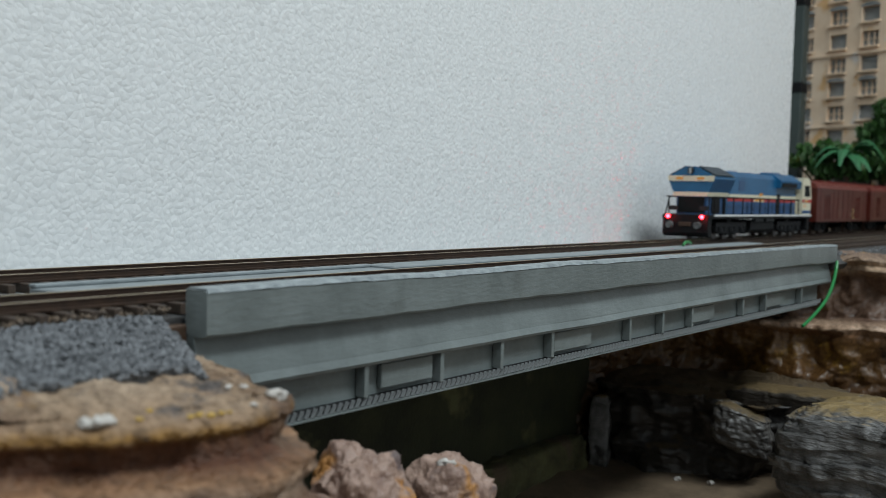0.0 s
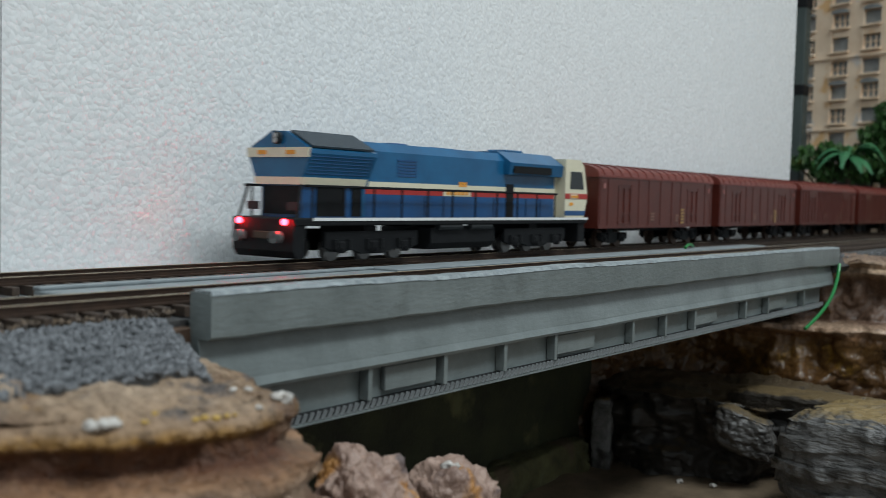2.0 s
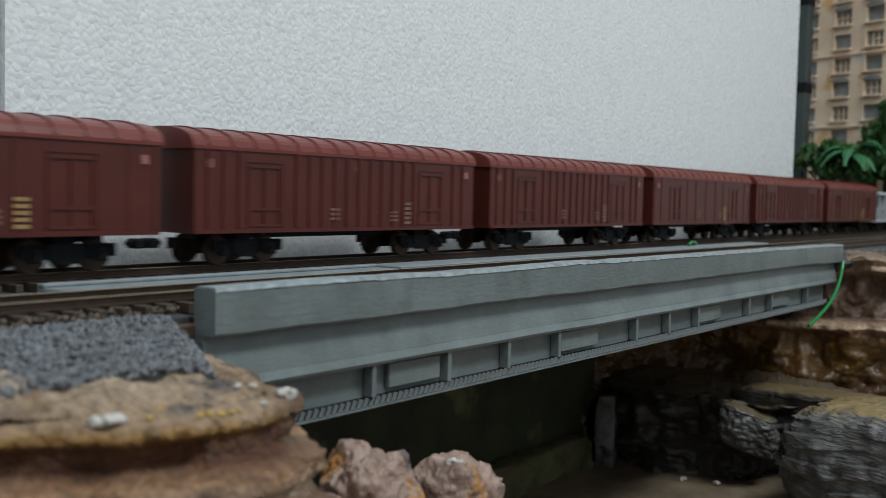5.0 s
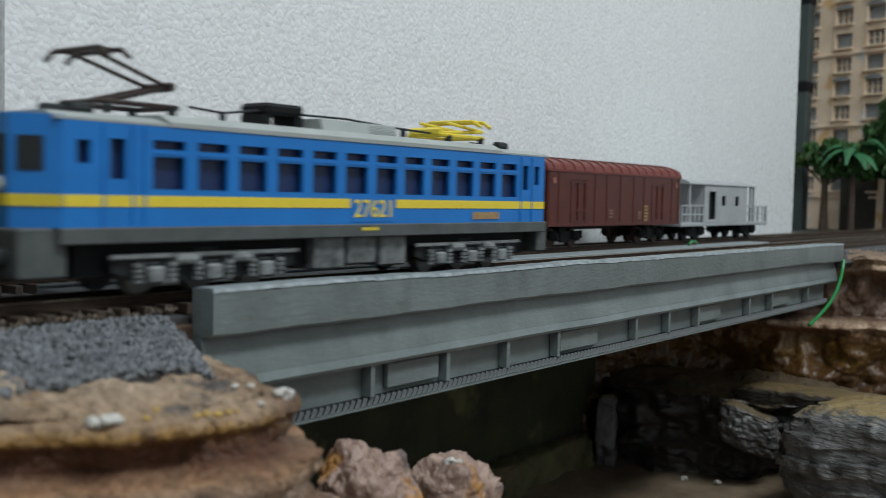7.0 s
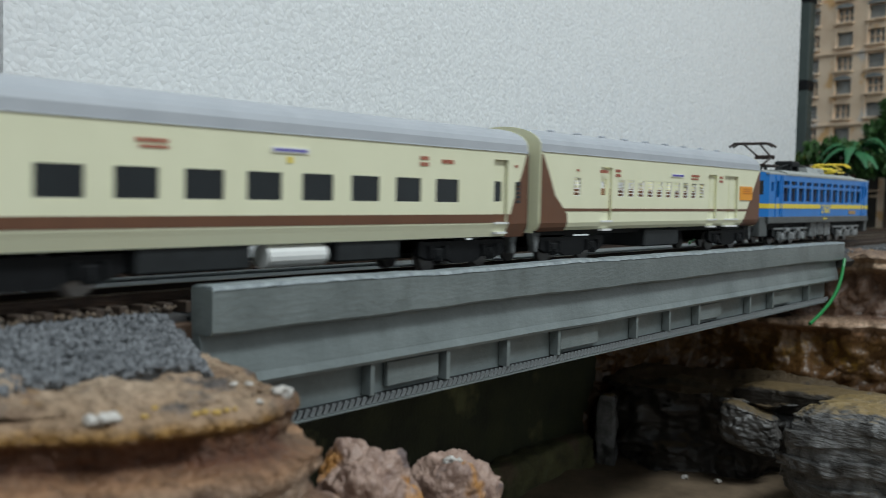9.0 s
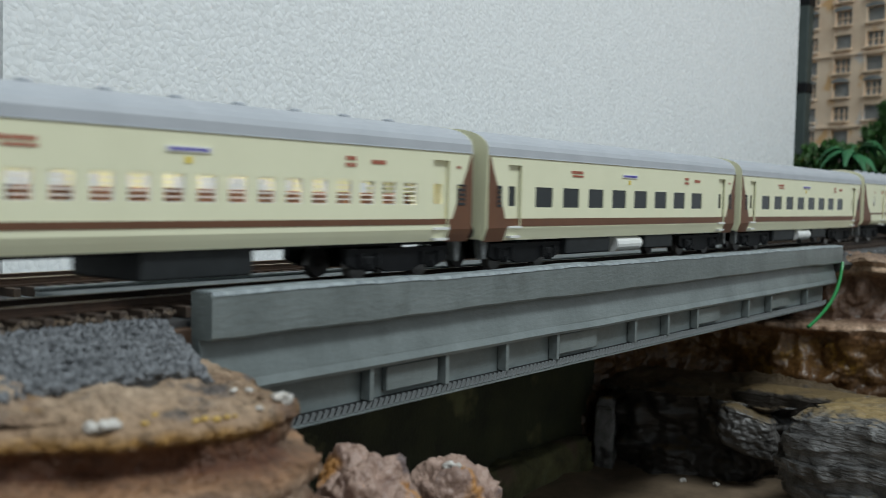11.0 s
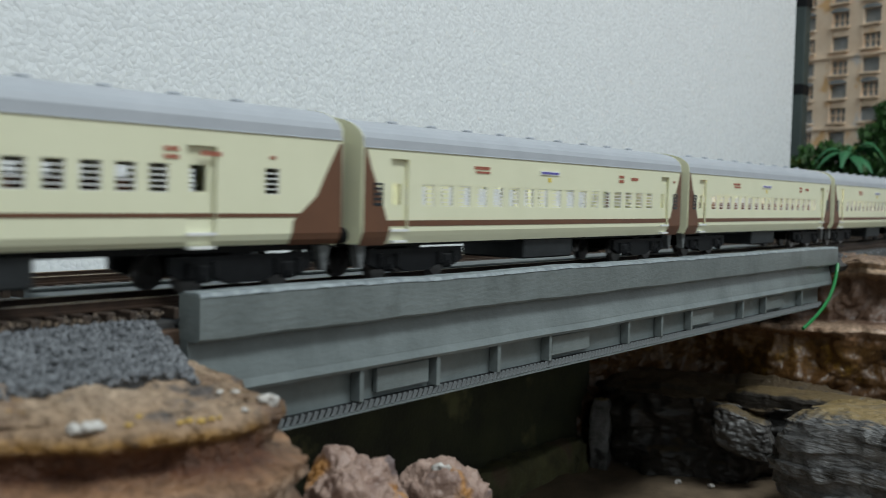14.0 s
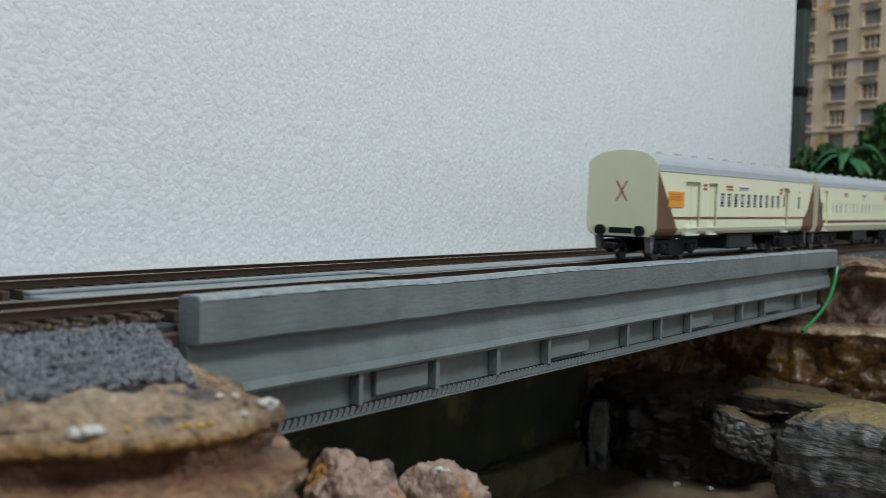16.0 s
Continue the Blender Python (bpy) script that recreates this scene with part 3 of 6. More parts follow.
def bridge():
    br = thing("girder_bridge", "grey painted plate-girder model bridge over a rocky gap", "bridge", kind="structure")
    # front girder: wavy hand-cut top flange, web, ribs and a hatched lower edge
    bm = bmesh.new()
    n = 54
    rows = []
    for i in range(n + 1):
        x = BX0 + (BX1 - BX0) * i / n
        w = 0.0007 * noise.noise(Vector((x * 14, 0, 3))) + 0.0003 * noise.noise(Vector((x * 70, 1, 3)))
        w2 = 0.0010 * noise.noise(Vector((x * 13, 5, 3))) + 0.0004 * noise.noise(Vector((x * 60, 6, 3)))
        t = 0.0024 - 0.0016 * i / n
        rows.append([(x, -0.0242, t + w), (x, -0.0316, t - 0.0002 + w), (x, -0.0322, t - 0.0008 + w), (x, -0.0322, -0.0088 - 0.0008 * i / n + w2),
                     (x, -0.0312, -0.0096 - 0.0008 * i / n + w2), (x, -0.0242, -0.0096)])
    vs = [[bm.verts.new(p) for p in r] for r in rows]
    for i in range(n):
        for k in range(6):
            bm.faces.new((vs[i][k], vs[i + 1][k], vs[i + 1][(k + 1) % 6], vs[i][(k + 1) % 6]))
    bm.faces.new(vs[0]), bm.faces.new(list(reversed(vs[-1])))
    part("top_flange", bm, GIRDER, br, "thick grey top flange with a hand-cut edge")
    # thin strip added on the flange; its pale colour stands for overhead light
    bm = bmesh.new()
    rows = []
    for i in range(3 * n + 1):
        x = BX0 + 0.0004 + (BX1 - BX0 - 0.0008) * i / (3 * n)
        w = 0.0007 * noise.noise(Vector((x * 14, 0, 3))) + 0.0003 * noise.noise(Vector((x * 70, 1, 3)))
        t = 0.0024 - 0.0016 * (x - BX0) / (BX1 - BX0) + w
        e = 0.0004 * noise.noise(Vector((x * 260, 2, 7)))
        rows.append([(x, -0.0246, t + 0.0004), (x, -0.0315 - e, t + 0.0004), (x, -0.0322 - 0.0002 - max(e, 0), t - 0.0006 + e), (x, -0.0310, t - 0.0006)])
    vs = [[bm.verts.new(q) for q in r] for r in rows]
    for i in range(3 * n):
        for k in range(4):
            bm.faces.new((vs[i][k], vs[i + 1][k], vs[i + 1][(k + 1) % 4], vs[i][(k + 1) % 4]))
    bm.faces.new(vs[0]), bm.faces.new(list(reversed(vs[-1])))
    part("top_plate", bm, TOP_EDGE, br, "chipped upper face of the flange with painted-on highlight")
    bm = bmesh.new()
    prism(bm, [(-0.0272, -0.0094), (-0.0280, -0.0130), (-0.0300, -0.0205), (-0.0303, -0.0236), (-0.0246, -0.0236), (-0.0246, -0.0094)], BX0, BX1 - 0.004)
    part("web", bm, GIRDER, br)
    bm = bmesh.new()
    rows = []
    for i in range(n + 1):
        x = BX0 + 0.012 + (BX1 - BX0 - 0.02) * i / n
        w = 0.0005 * noise.noise(Vector((x * 18, 9, 3)))
        rows.append([(x, -0.0299, -0.0206 + w), (x, -0.0313, -0.0230 + w), (x, -0.0308, -0.0240 + w), (x, -0.0252, -0.0240)])
    vs = [[bm.verts.new(p) for p in r] for r in rows]
    for i in range(n):
        for k in range(4):
            bm.faces.new((vs[i][k], vs[i + 1][k], vs[i + 1][(k + 1) % 4], vs[i][(k + 1) % 4]))
    bm.faces.new(vs[0]), bm.faces.new(list(reversed(vs[-1])))
    part("middle_lip", bm, GIRDER, br)
    bm = bmesh.new()
    box(bm, BX0 + 0.014, BX1 - 0.02, -0.0262, -0.0248, -0.0345, -0.0232)
    part("lower_web", bm, GIRDER, br)
    for x in (0.2755, 0.3134, 0.3492, 0.3845, 0.4506, 0.4841, 0.5176, 0.5858, 0.6210, 0.6845):
        bm = bmesh.new()
        box(bm, x - 0.0010, x + 0.0010, -0.0302, -0.0264, -0.0338, -0.0238, 0.0002)
        part("rib", bm, GIRDER, br)
    for x0, x1 in ((0.2845, 0.3105), (0.3885, 0.4185), (0.5185, 0.549), (0.6225, 0.656)):
        bm = bmesh.new()
        box(bm, x0, x1, -0.0284, -0.0264, -0.0325, -0.0248, 0.0003)
        part("patch_plate", bm, GIRDER, br)
    bm = bmesh.new()
    box(bm, BX0 + 0.014, BX1 - 0.03, -0.0290, -0.0250, -0.0362, -0.0342)
    strip = part("bottom_strip", bm, BLACK, br)
    bm = bmesh.new()
    plate(bm, [(-0.0004, -0.0362), (0.0000, -0.0362), (0.0014, -0.0338), (0.0010, -0.0338)], -0.0303, -0.0289)
    tick = mesh(bm, "slant_bar", HATCH)
    for i in range(185):
        shared("slant_bar", tick, strip, BX0 + 0.017 + i * 0.00268)
    bm = bmesh.new()
    box(bm, BX0 + 0.014, BX1 - 0.03, -0.0302, -0.0250, -0.0370, -0.0364)
    part("bottom_lip", bm, GIRDER, br)
    # deck and inner girder
    bm = bmesh.new()
    box(bm, BX0 + 0.001, BX1 - 0.001, -0.0246, 0.0176, -0.0098, -0.0057)
    part("deck", bm, DARK, br)
    bm = bmesh.new()
    box(bm, BX0 - 0.008, 0.348, 0.0188, 0.0332, -0.034, -0.0012, 0.0004)
    box(bm, 0.346, BX1, 0.0178, 0.0332, -0.034, -0.0002, 0.0004)
    part("inner_girder", bm, GIRDER_IN, br, "pale grey inner girder between the tracks")
    bm = bmesh.new()
    box(bm, BX0 - 0.008, 0.348, 0.0300, 0.0336, -0.0012, -0.0001, 0.0003)
    part("kerb_strip", bm, GIRDER_IN, br)
    bm = bmesh.new()
    box(bm, BX0 - 0.004, BX1 + 0.002, 0.0336, 0.1176, -0.0105, -0.0057)
    part("far_deck", bm, GIRDER_IN, br)
    bm = bmesh.new()
    box(bm, BX0 - 0.004, BX1, 0.092, 0.096, -0.03, -0.0105)
    part("far_girder", bm, GIRDER, br)
    bm = bmesh.new()
    box(bm, 0.170, BX0 + 0.004, -0.0245, -0.0185, -0.0125, -0.0068, 0.0004)
    part("timber_bearer", bm, TIMBER, br, "brown timber bearer under the sleeper ends")
    return br


bridge()


def tubing(bm, pts, r, seg=7):
    for a, b in zip(pts, pts[1:]):
        rod(bm, a, b, r, seg)
    return bm


bm = bmesh.new()
pts = []
for i in range(15):
    u = i / 14
    pts.append((0.7445 - 0.0675 * u, -0.0335 - 0.004 * math.sin(3.1 * u), -0.010 - 0.037 * u ** 0.75))
tubing(bm, pts, 0.0011)
solid("cable", bm, WIRE, "thin green electric wire hanging from the bridge end", "wire")
bm = bmesh.new()
tubing(bm, [(0.632, 0.0262, 0.0006), (0.640, 0.028, 0.0022), (0.650, 0.030, 0.0018), (0.662, 0.034, 0.0004)], 0.0009)
solid("wire_loop", bm, WIRE, "short green wire end sticking up between the tracks", "wire")

# ---- rocks of the gap ----


def boulder(name, c, size, seed, material, label, **k):
    bm = bmesh.new()
    rock(bm, c, size, seed, **k)
    return solid(name, bm, material, label, "rock", smooth=True)


def curve(pts, n):
    """n + 1 evenly spread points on a smooth open curve through pts, in the plan."""
    v = [Vector((*p, 0)) for p in pts]
    v = [2 * v[0] - v[1]] + v + [2 * v[-1] - v[-2]]
    out = []
    for i in range(n + 1):
        f = min(i / n * (len(pts) - 1), len(pts) - 1 - 1e-6)
        k, t = int(f), f - int(f)
        a, b, c, d = v[k:k + 4]
        out.append(0.5 * (2 * b + (c - a) * t + (2 * a - 5 * b + 4 * c - d) * t * t + (3 * b - a - 3 * c + d) * t ** 3))
    return out


def crag(name, rim, profile, crown, material, label, seed, wave=0.003, rough=0.0016, freq=60.0, n=200, outward=1):
    """A rock face: the profile (outward step, height) follows the rim's curve in the plan; the top closes on the line between two crown points."""
    edge = curve(rim, n)
    ends = [Vector(c) for c in crown]
    prof = []
    for (o0, z0), (o1, z1) in zip(profile, profile[1:]):
        m = max(2, int(math.hypot(o1 - o0, z1 - z0) / 0.0011))
        prof += [(o0 + (o1 - o0) * k / m, z0 + (z1 - z0) * k / m) for k in range(m)]
    prof.append(profile[-1])
    verts, faces = [], []
    caps = 34
    off = Vector((seed * 3.7, seed * 1.3, seed * 2.9))
    for i, e in enumerate(edge):
        t = (edge[min(i + 1, n)] - edge[max(i - 1, 0)]).normalized()
        nrm = Vector((t.y, -t.x, 0)) * outward
        run = ends[1] - ends[0]
        top = ends[0] + run * min(1.0, max(0.0, (e - ends[0]).to_2d().dot(run.to_2d()) / run.to_2d().length_squared))
        line = []
        for k in range(caps):
            u = k / caps
            p = top.lerp(Vector((e.x, e.y, profile[0][1])) + nrm * profile[0][0], u ** 0.8)
            line.append((p, Vector((0, 0, 1)), 0.8))
        for o, z in prof:
            w = wave * (noise.noise(Vector((e.x * 26, e.y * 26, z * 34)) + off) + 0.6 * noise.noise(Vector((e.x * 80, e.y * 80, z * 70)) + off))
            line.append((Vector((e.x, e.y, z + 0.35 * wave * noise.noise(Vector((e.x * 30, e.y * 30, 4)) + off))) + nrm * (o + w), nrm, 1.0))
        for p, d, g in line:
            q = Vector((p.x * freq, p.y * freq, p.z * freq * 1.5)) + off
            a = noise.fractal(q, 0.55, 2.1, 7) + 1.6 * (0.3 - abs(noise.noise(q * 0.45))) + 0.7 * math.floor(2.5 * noise.noise(q * 0.7 + off))
            verts.append(p + d * rough * g * a)
    w = caps + len(prof)
    for i in range(n):
        for k in range(w - 1):
            faces.append((i * w + k, i * w + k + 1, (i + 1) * w + k + 1, (i + 1) * w + k))
    d = bpy.data.meshes.new(name)
    d.from_pydata(verts, [], faces)
    d.materials.append(material)
    for p in d.polygons:
        p.use_smooth = True
    return tagged(new(name, d), label, "rock")


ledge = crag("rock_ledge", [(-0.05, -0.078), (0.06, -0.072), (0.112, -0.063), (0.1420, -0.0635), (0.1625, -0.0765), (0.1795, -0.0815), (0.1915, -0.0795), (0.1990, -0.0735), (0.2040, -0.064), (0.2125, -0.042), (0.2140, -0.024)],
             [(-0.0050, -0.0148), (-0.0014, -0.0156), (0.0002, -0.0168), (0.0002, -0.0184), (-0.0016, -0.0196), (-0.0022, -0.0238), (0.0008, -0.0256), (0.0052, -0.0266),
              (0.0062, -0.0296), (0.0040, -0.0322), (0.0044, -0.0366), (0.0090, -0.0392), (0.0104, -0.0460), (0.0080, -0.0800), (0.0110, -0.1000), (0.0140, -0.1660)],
             ((0.12, -0.047, -0.0072), (0.2060, -0.036, -0.0132)), SAND_ROCK, "sandy tan painted rock ledge, ochre rim, brown beds, recess shade painted", 3, wave=0.0052, rough=0.0013, freq=105, n=330)
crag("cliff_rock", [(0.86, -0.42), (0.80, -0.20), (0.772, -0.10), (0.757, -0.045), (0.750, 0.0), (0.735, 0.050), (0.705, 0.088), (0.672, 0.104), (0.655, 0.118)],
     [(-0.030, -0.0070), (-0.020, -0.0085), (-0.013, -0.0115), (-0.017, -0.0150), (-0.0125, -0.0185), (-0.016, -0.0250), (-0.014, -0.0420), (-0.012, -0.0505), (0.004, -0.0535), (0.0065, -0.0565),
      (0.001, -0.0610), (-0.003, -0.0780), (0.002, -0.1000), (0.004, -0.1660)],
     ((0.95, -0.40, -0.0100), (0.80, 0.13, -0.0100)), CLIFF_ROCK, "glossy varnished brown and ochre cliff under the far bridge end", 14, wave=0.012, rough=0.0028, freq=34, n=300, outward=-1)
boulder("pink_rock", (0.2375, -0.0615, -0.0610), (0.024, 0.022, 0.050), 8, PINK_ROCK, "smooth-worn pinkish rock at the foot of the ledge",
        rough=0.34, strata=0.10, layers=5, cuts=54, boxy=3.2, freq=1.9)
low = boulder("pink_rock_low", (0.2760, -0.0590, -0.0800), (0.024, 0.024, 0.062), 12, PINK_ROCK, "low pinkish rock with white flecks",
        rough=0.34, strata=0.10, layers=5, cuts=50, boxy=3.2, freq=1.9)
boulder("foot_rock", (0.2140, -0.0700, -0.0700), (0.018, 0.018, 0.054), 21, PINK_ROCK, "brownish pink rock wedged under the ledge nose",
        rough=0.20, strata=0.05, cuts=36, boxy=3, freq=1.8)
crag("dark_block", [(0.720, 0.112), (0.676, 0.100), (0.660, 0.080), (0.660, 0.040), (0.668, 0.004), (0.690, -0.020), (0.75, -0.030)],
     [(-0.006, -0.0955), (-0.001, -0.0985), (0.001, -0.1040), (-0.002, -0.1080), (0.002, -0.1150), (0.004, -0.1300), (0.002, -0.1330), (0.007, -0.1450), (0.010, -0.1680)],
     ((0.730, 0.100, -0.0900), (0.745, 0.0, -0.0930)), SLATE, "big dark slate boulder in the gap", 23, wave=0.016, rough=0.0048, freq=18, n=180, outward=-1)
boulder("slate_pillar", (0.656, 0.0905, -0.129), (0.012, 0.014, 0.050), 27, GREY_SLATE, "narrow upright slate beside the big boulder",
        rough=0.16, strata=0.06, layers=5, cuts=30, boxy=5, turn=15, freq=2)
slab = boulder("slate_slab", (0.690, -0.036, -0.0965), (0.034, 0.098, 0.0170), 29, SLATE_TOP, "flat dark slate slab lying on the boulders",
               rough=0.14, strata=0.10, layers=4, cuts=56, boxy=5, turn=-12, freq=2.6, tilt=-0.05)
boulder("wedge_rock", (0.661, -0.0040, -0.1120), (0.030, 0.036, 0.026), 33, WEDGE_SLATE, "small dull grey slate wedge below the slab",
        rough=0.16, strata=0.08, layers=5, cuts=36, boxy=4, turn=20, freq=2.0, tilt=0.30)
grey = boulder("grey_slab", (0.622, -0.1060, -0.1065), (0.080, 0.122, 0.057), 31, GREY_SLATE, "layered grey slate slab with ochre top",
               rough=0.09, strata=0.10, layers=8, cuts=90, boxy=5, turn=-14, freq=2.2, tilt=-0.07)
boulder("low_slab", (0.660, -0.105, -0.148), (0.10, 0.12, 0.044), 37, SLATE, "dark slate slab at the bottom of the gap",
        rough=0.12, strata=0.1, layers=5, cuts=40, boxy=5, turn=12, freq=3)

bm = bmesh.new()
bmesh.ops.create_grid(bm, x_segments=80, y_segments=60, size=0.5)
for v in bm.verts:
    v.co = Vector((0.5 + v.co.x * 0.85, -0.02 + v.co.y * 0.75, -0.149 + 0.006 * noise.fractal(v.co * 14, 0.9, 2.1, 5)))
solid("canyon_floor", bm, MUD, "uneven brown floor of the rocky gap", "ground", "structure", smooth=True)
boulder("moss_bank", (0.585, 0.1020, -0.1440), (0.150, 0.020, 0.030), 51, MOSS_LIT, "low mossy earth bank at the panel foot, lit tone painted in",
        rough=0.20, strata=0.0, cuts=40, boxy=4, freq=4)
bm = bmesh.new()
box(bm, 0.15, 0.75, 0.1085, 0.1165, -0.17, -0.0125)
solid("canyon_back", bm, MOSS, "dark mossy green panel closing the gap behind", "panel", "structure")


def chips(name, spots, size, material, label, seed):
    rnd = random.Random(seed)
    for c in spots:
        bm = bmesh.new()
        bmesh.ops.create_icosphere(bm, subdivisions=3, radius=size * rnd.uniform(0.7, 1.15), matrix=Matrix.Translation(c))
        for v in bm.verts:
            d = v.co - Vector(c)
            d.z *= 0.55
            v.co = Vector(c) + d * (1 + 0.8 * noise.noise(d * 700 + Vector(c) * 900))
        solid(name, bm, material, label, "chip", smooth=True, group=label)



chips("white_chip", [(0.645, 0.030, -0.1465), (0.650, 0.010, -0.1465), (0.610, 0.098, -0.1455)], 0.0028, WHITE_CHIP, "small white stone chip on the gap floor", 4)


def on_top(ob, x, y):
    """The height of a rock's upper side at (x, y)."""
    bpy.context.view_layer.update()
    hit, place, _, _ = ob.ray_cast(Vector((x, y, 0.2)), Vector((0, 0, -1)))
    return place.z if hit else -0.02


def crumbs(name, spots, size, material, label, seed):
    chips(name, [(x, y, on_top(ledge, x, y) + size * 0.3) for x, y in spots], size, material, label, seed)


crumbs("ochre_crumb", [(0.1620, -0.0725), (0.1655, -0.0705), (0.1700, -0.0770), (0.1720, -0.0777), (0.1740, -0.0783), (0.1760, -0.0788), (0.1780, -0.0790)], 0.0007, YELLOW_CRUMB,
       "tiny ochre crumb on the ledge rim", 5)
crumbs("pale_pebble", [(0.1850, -0.0785), (0.1945, -0.0655), (0.1905, -0.0645)], 0.0009, WHITE_CHIP, "tiny pale pebble on the ledge", 6)
crumbs("plaster_blob", [(0.1535, -0.0685), (0.1550, -0.0697), (0.1560, -0.0685), (0.1948, -0.0748), (0.1960, -0.0735)], 0.0020, WHITE_CHIP, "white plaster blob stuck on the ledge", 8)
chips("plaster_fleck", [(0.2715, -0.0640, on_top(low, 0.2715, -0.0640))], 0.0028, WHITE_CHIP, "white plaster fleck on the low pinkish rock", 9)

# ---- scenery beyond the foam wall ----


def apartment_block():
    b = thing("apartment_building", "tall weathered tan apartment block with grey windows", "building")
    corner, way = Vector((1.314, -0.005, -0.006)), Vector((0.334, 0.943, 0)).normalized()
    ang = math.degrees(math.atan2(way.y, way.x))
    b.matrix_world = pose(*corner, 0, 0, ang)
    # local x runs along the front, local +y is the street side
    cols = [(0.022, 0.046, 0), (0.066, 0.090, 1), (0.112, 0.136, 0), (0.156, 0.180, 1), (0.204, 0.224, 0)]
    zs = [0.050 + 0.0295 * i for i in range(13)]
    holes = [(x0, x1, z, z + 0.0175) for x0, x1, _ in cols for z in zs]
    bm = bmesh.new()
    pierced(bm, 0, 0.24, 0, 0.46, -0.006, 0.0, holes)
    part("front_wall", bm, FACADE, b)
    bm = bmesh.new()
    box(bm, 0.0, 0.006, -0.16, -0.0062, 0, 0.46)
    part("side_wall", bm, FACADE, b)
    bm = bmesh.new()
    box(bm, 0.234, 0.24, -0.16, -0.0062, 0, 0.46)
    part("side_wall", bm, FACADE, b)
    bm = bmesh.new()
    box(bm, 0.0, 0.24, -0.166, -0.1602, 0, 0.46)
    part("rear_wall", bm, FACADE, b)
    bm = bmesh.new()
    box(bm, -0.004, 0.244, -0.17, 0.004, 0.46, 0.468)
    part("roof", bm, FACADE, b)
    for i, (x0, x1, k) in enumerate(cols):
        bm = bmesh.new()
        box(bm, x0 - 0.001, x1 + 0.001, -0.0055, -0.0048, 0, 0.0167)
        pane = mesh(bm, "window", WIN_GREY)
        bm = bmesh.new()
        for u in (0.0, 0.33, 0.66, 1.0):
            xx = x0 + u * (x1 - x0 - 0.0012)
            box(bm, xx, xx + 0.0012, -0.0046, -0.0030, 0, 0.0165)
        box(bm, x0, x1, -0.0046, -0.0030, 0.0078, 0.0088)
        bars = mesh(bm, "window_frame", FACADE)
        bm = bmesh.new()
        box(bm, x0 - 0.002, x1 + 0.002, 0.0, 0.0045, -0.0030, -0.0006, 0.0004)
        sill = mesh(bm, "sill", FACADE)
        # segmental hood over every third window
        bm = bmesh.new()
        mid, half = (x0 + x1) / 2, (x1 - x0) / 2 + 0.001
        bow = [(mid + half * math.cos(math.pi * a / 8), 0.0178 + 0.0050 * math.sin(math.pi * a / 8)) for a in range(9)]
        plate(bm, bow, 0.0003, 0.0016)
        arch = mesh(bm, "arch", WIN_GREY)
        for j, z in enumerate(zs):
            w = shared("window", pane, b, 0, 0, z)
            if (i + j) % 2 == 0:
                shared("window_frame", bars, w)
            shared("sill", sill, w)
            if j % 3 == 1:
                shared("arch", arch, w)
    for z in [0.044 + 0.0885 * i for i in range(5)]:
        bm = bmesh.new()
        box(bm, -0.002, 0.242, 0.0, 0.003, z - 0.0035, z - 0.0008, 0.0004)
        part("string_course", bm, FACADE, b)
    for x in (0.046, 0.090, 0.136, 0.180):
        bm = bmesh.new()
        box(bm, x - 0.0015, x + 0.0015, 0.0002, 0.0012, 0.0, 0.46, 0.0003)
        part("pilaster", bm, FACADE, b)


apartment_block()

pole = thing("backdrop_post", "dark green-grey upright board with black bands beside the foam", "post")
pole.matrix_world = pose(1.292, 0.178, -0.0052)
bm = bmesh.new()
box(bm, -0.010, 0.010, -0.010, 0.018, 0, 0.6, 0.001)
part("post", bm, POLE, pole)
for z in (0.165, 0.268):
    bm = bmesh.new()
    box(bm, -0.011, 0.011, -0.011, 0.019, z, z + 0.012, 0.0008)
    part("band", bm, BLACK, pole)
bm = bmesh.new()
prism(bm, [(-0.09, -0.006), (0.145, -0.006), (0.145, 0.070), (-0.09, 0.062)], 1.352, 1.372)
solid("base_wall", bm, DARK_WALL, "dark stained low wall under the apartment block", "wall", "structure")


def leaf_cloud(bm, c, r, n, size, rnd, flat=0.7):
    for _ in range(n):
        d = Vector((rnd.gauss(0, 1), rnd.gauss(0, 1), rnd.gauss(0, 1))).normalized()
        p = Vector(c) + Vector((d.x * r, d.y * r, d.z * r * flat)) * rnd.uniform(0.55, 1.05)
        m = Matrix.Translation(p) @ Euler((rnd.uniform(0, 6), rnd.uniform(0, 6), rnd.uniform(0, 6))).to_matrix().to_4x4()
        s = size * rnd.uniform(0.6, 1.3)
        q = [m @ Vector(v) for v in ((-s, 0, 0), (0, -s * 0.5, s * 0.15), (s, 0, 0), (0, s * 0.5, s * 0.15))]
        bm.faces.new([bm.verts.new(v) for v in q])


def tree(name, base, clumps, label, seed, size=0.0042, n=330):
    rnd = random.Random(seed)
    t = thing(name, label, "tree")
    t.location = base
    bm = bmesh.new()
    top = Vector((0, 0, max(c[2] for c, _ in clumps) - 0.01))
    cyl(bm, (0, 0, top.z / 2), 0.0055, top.z, "Z", 9, 0.0025)
    for c, r in clumps:
        rod(bm, (0, 0, top.z * 0.6), c, 0.0013, 5)
    part("trunk", bm, BARK, t)
    bm = bmesh.new()
    for c, r in clumps:
        leaf_cloud(bm, c, r, int(n * (r / 0.018) ** 2), size, rnd)
    part("crown", bm, LEAF_D, t)
    return t


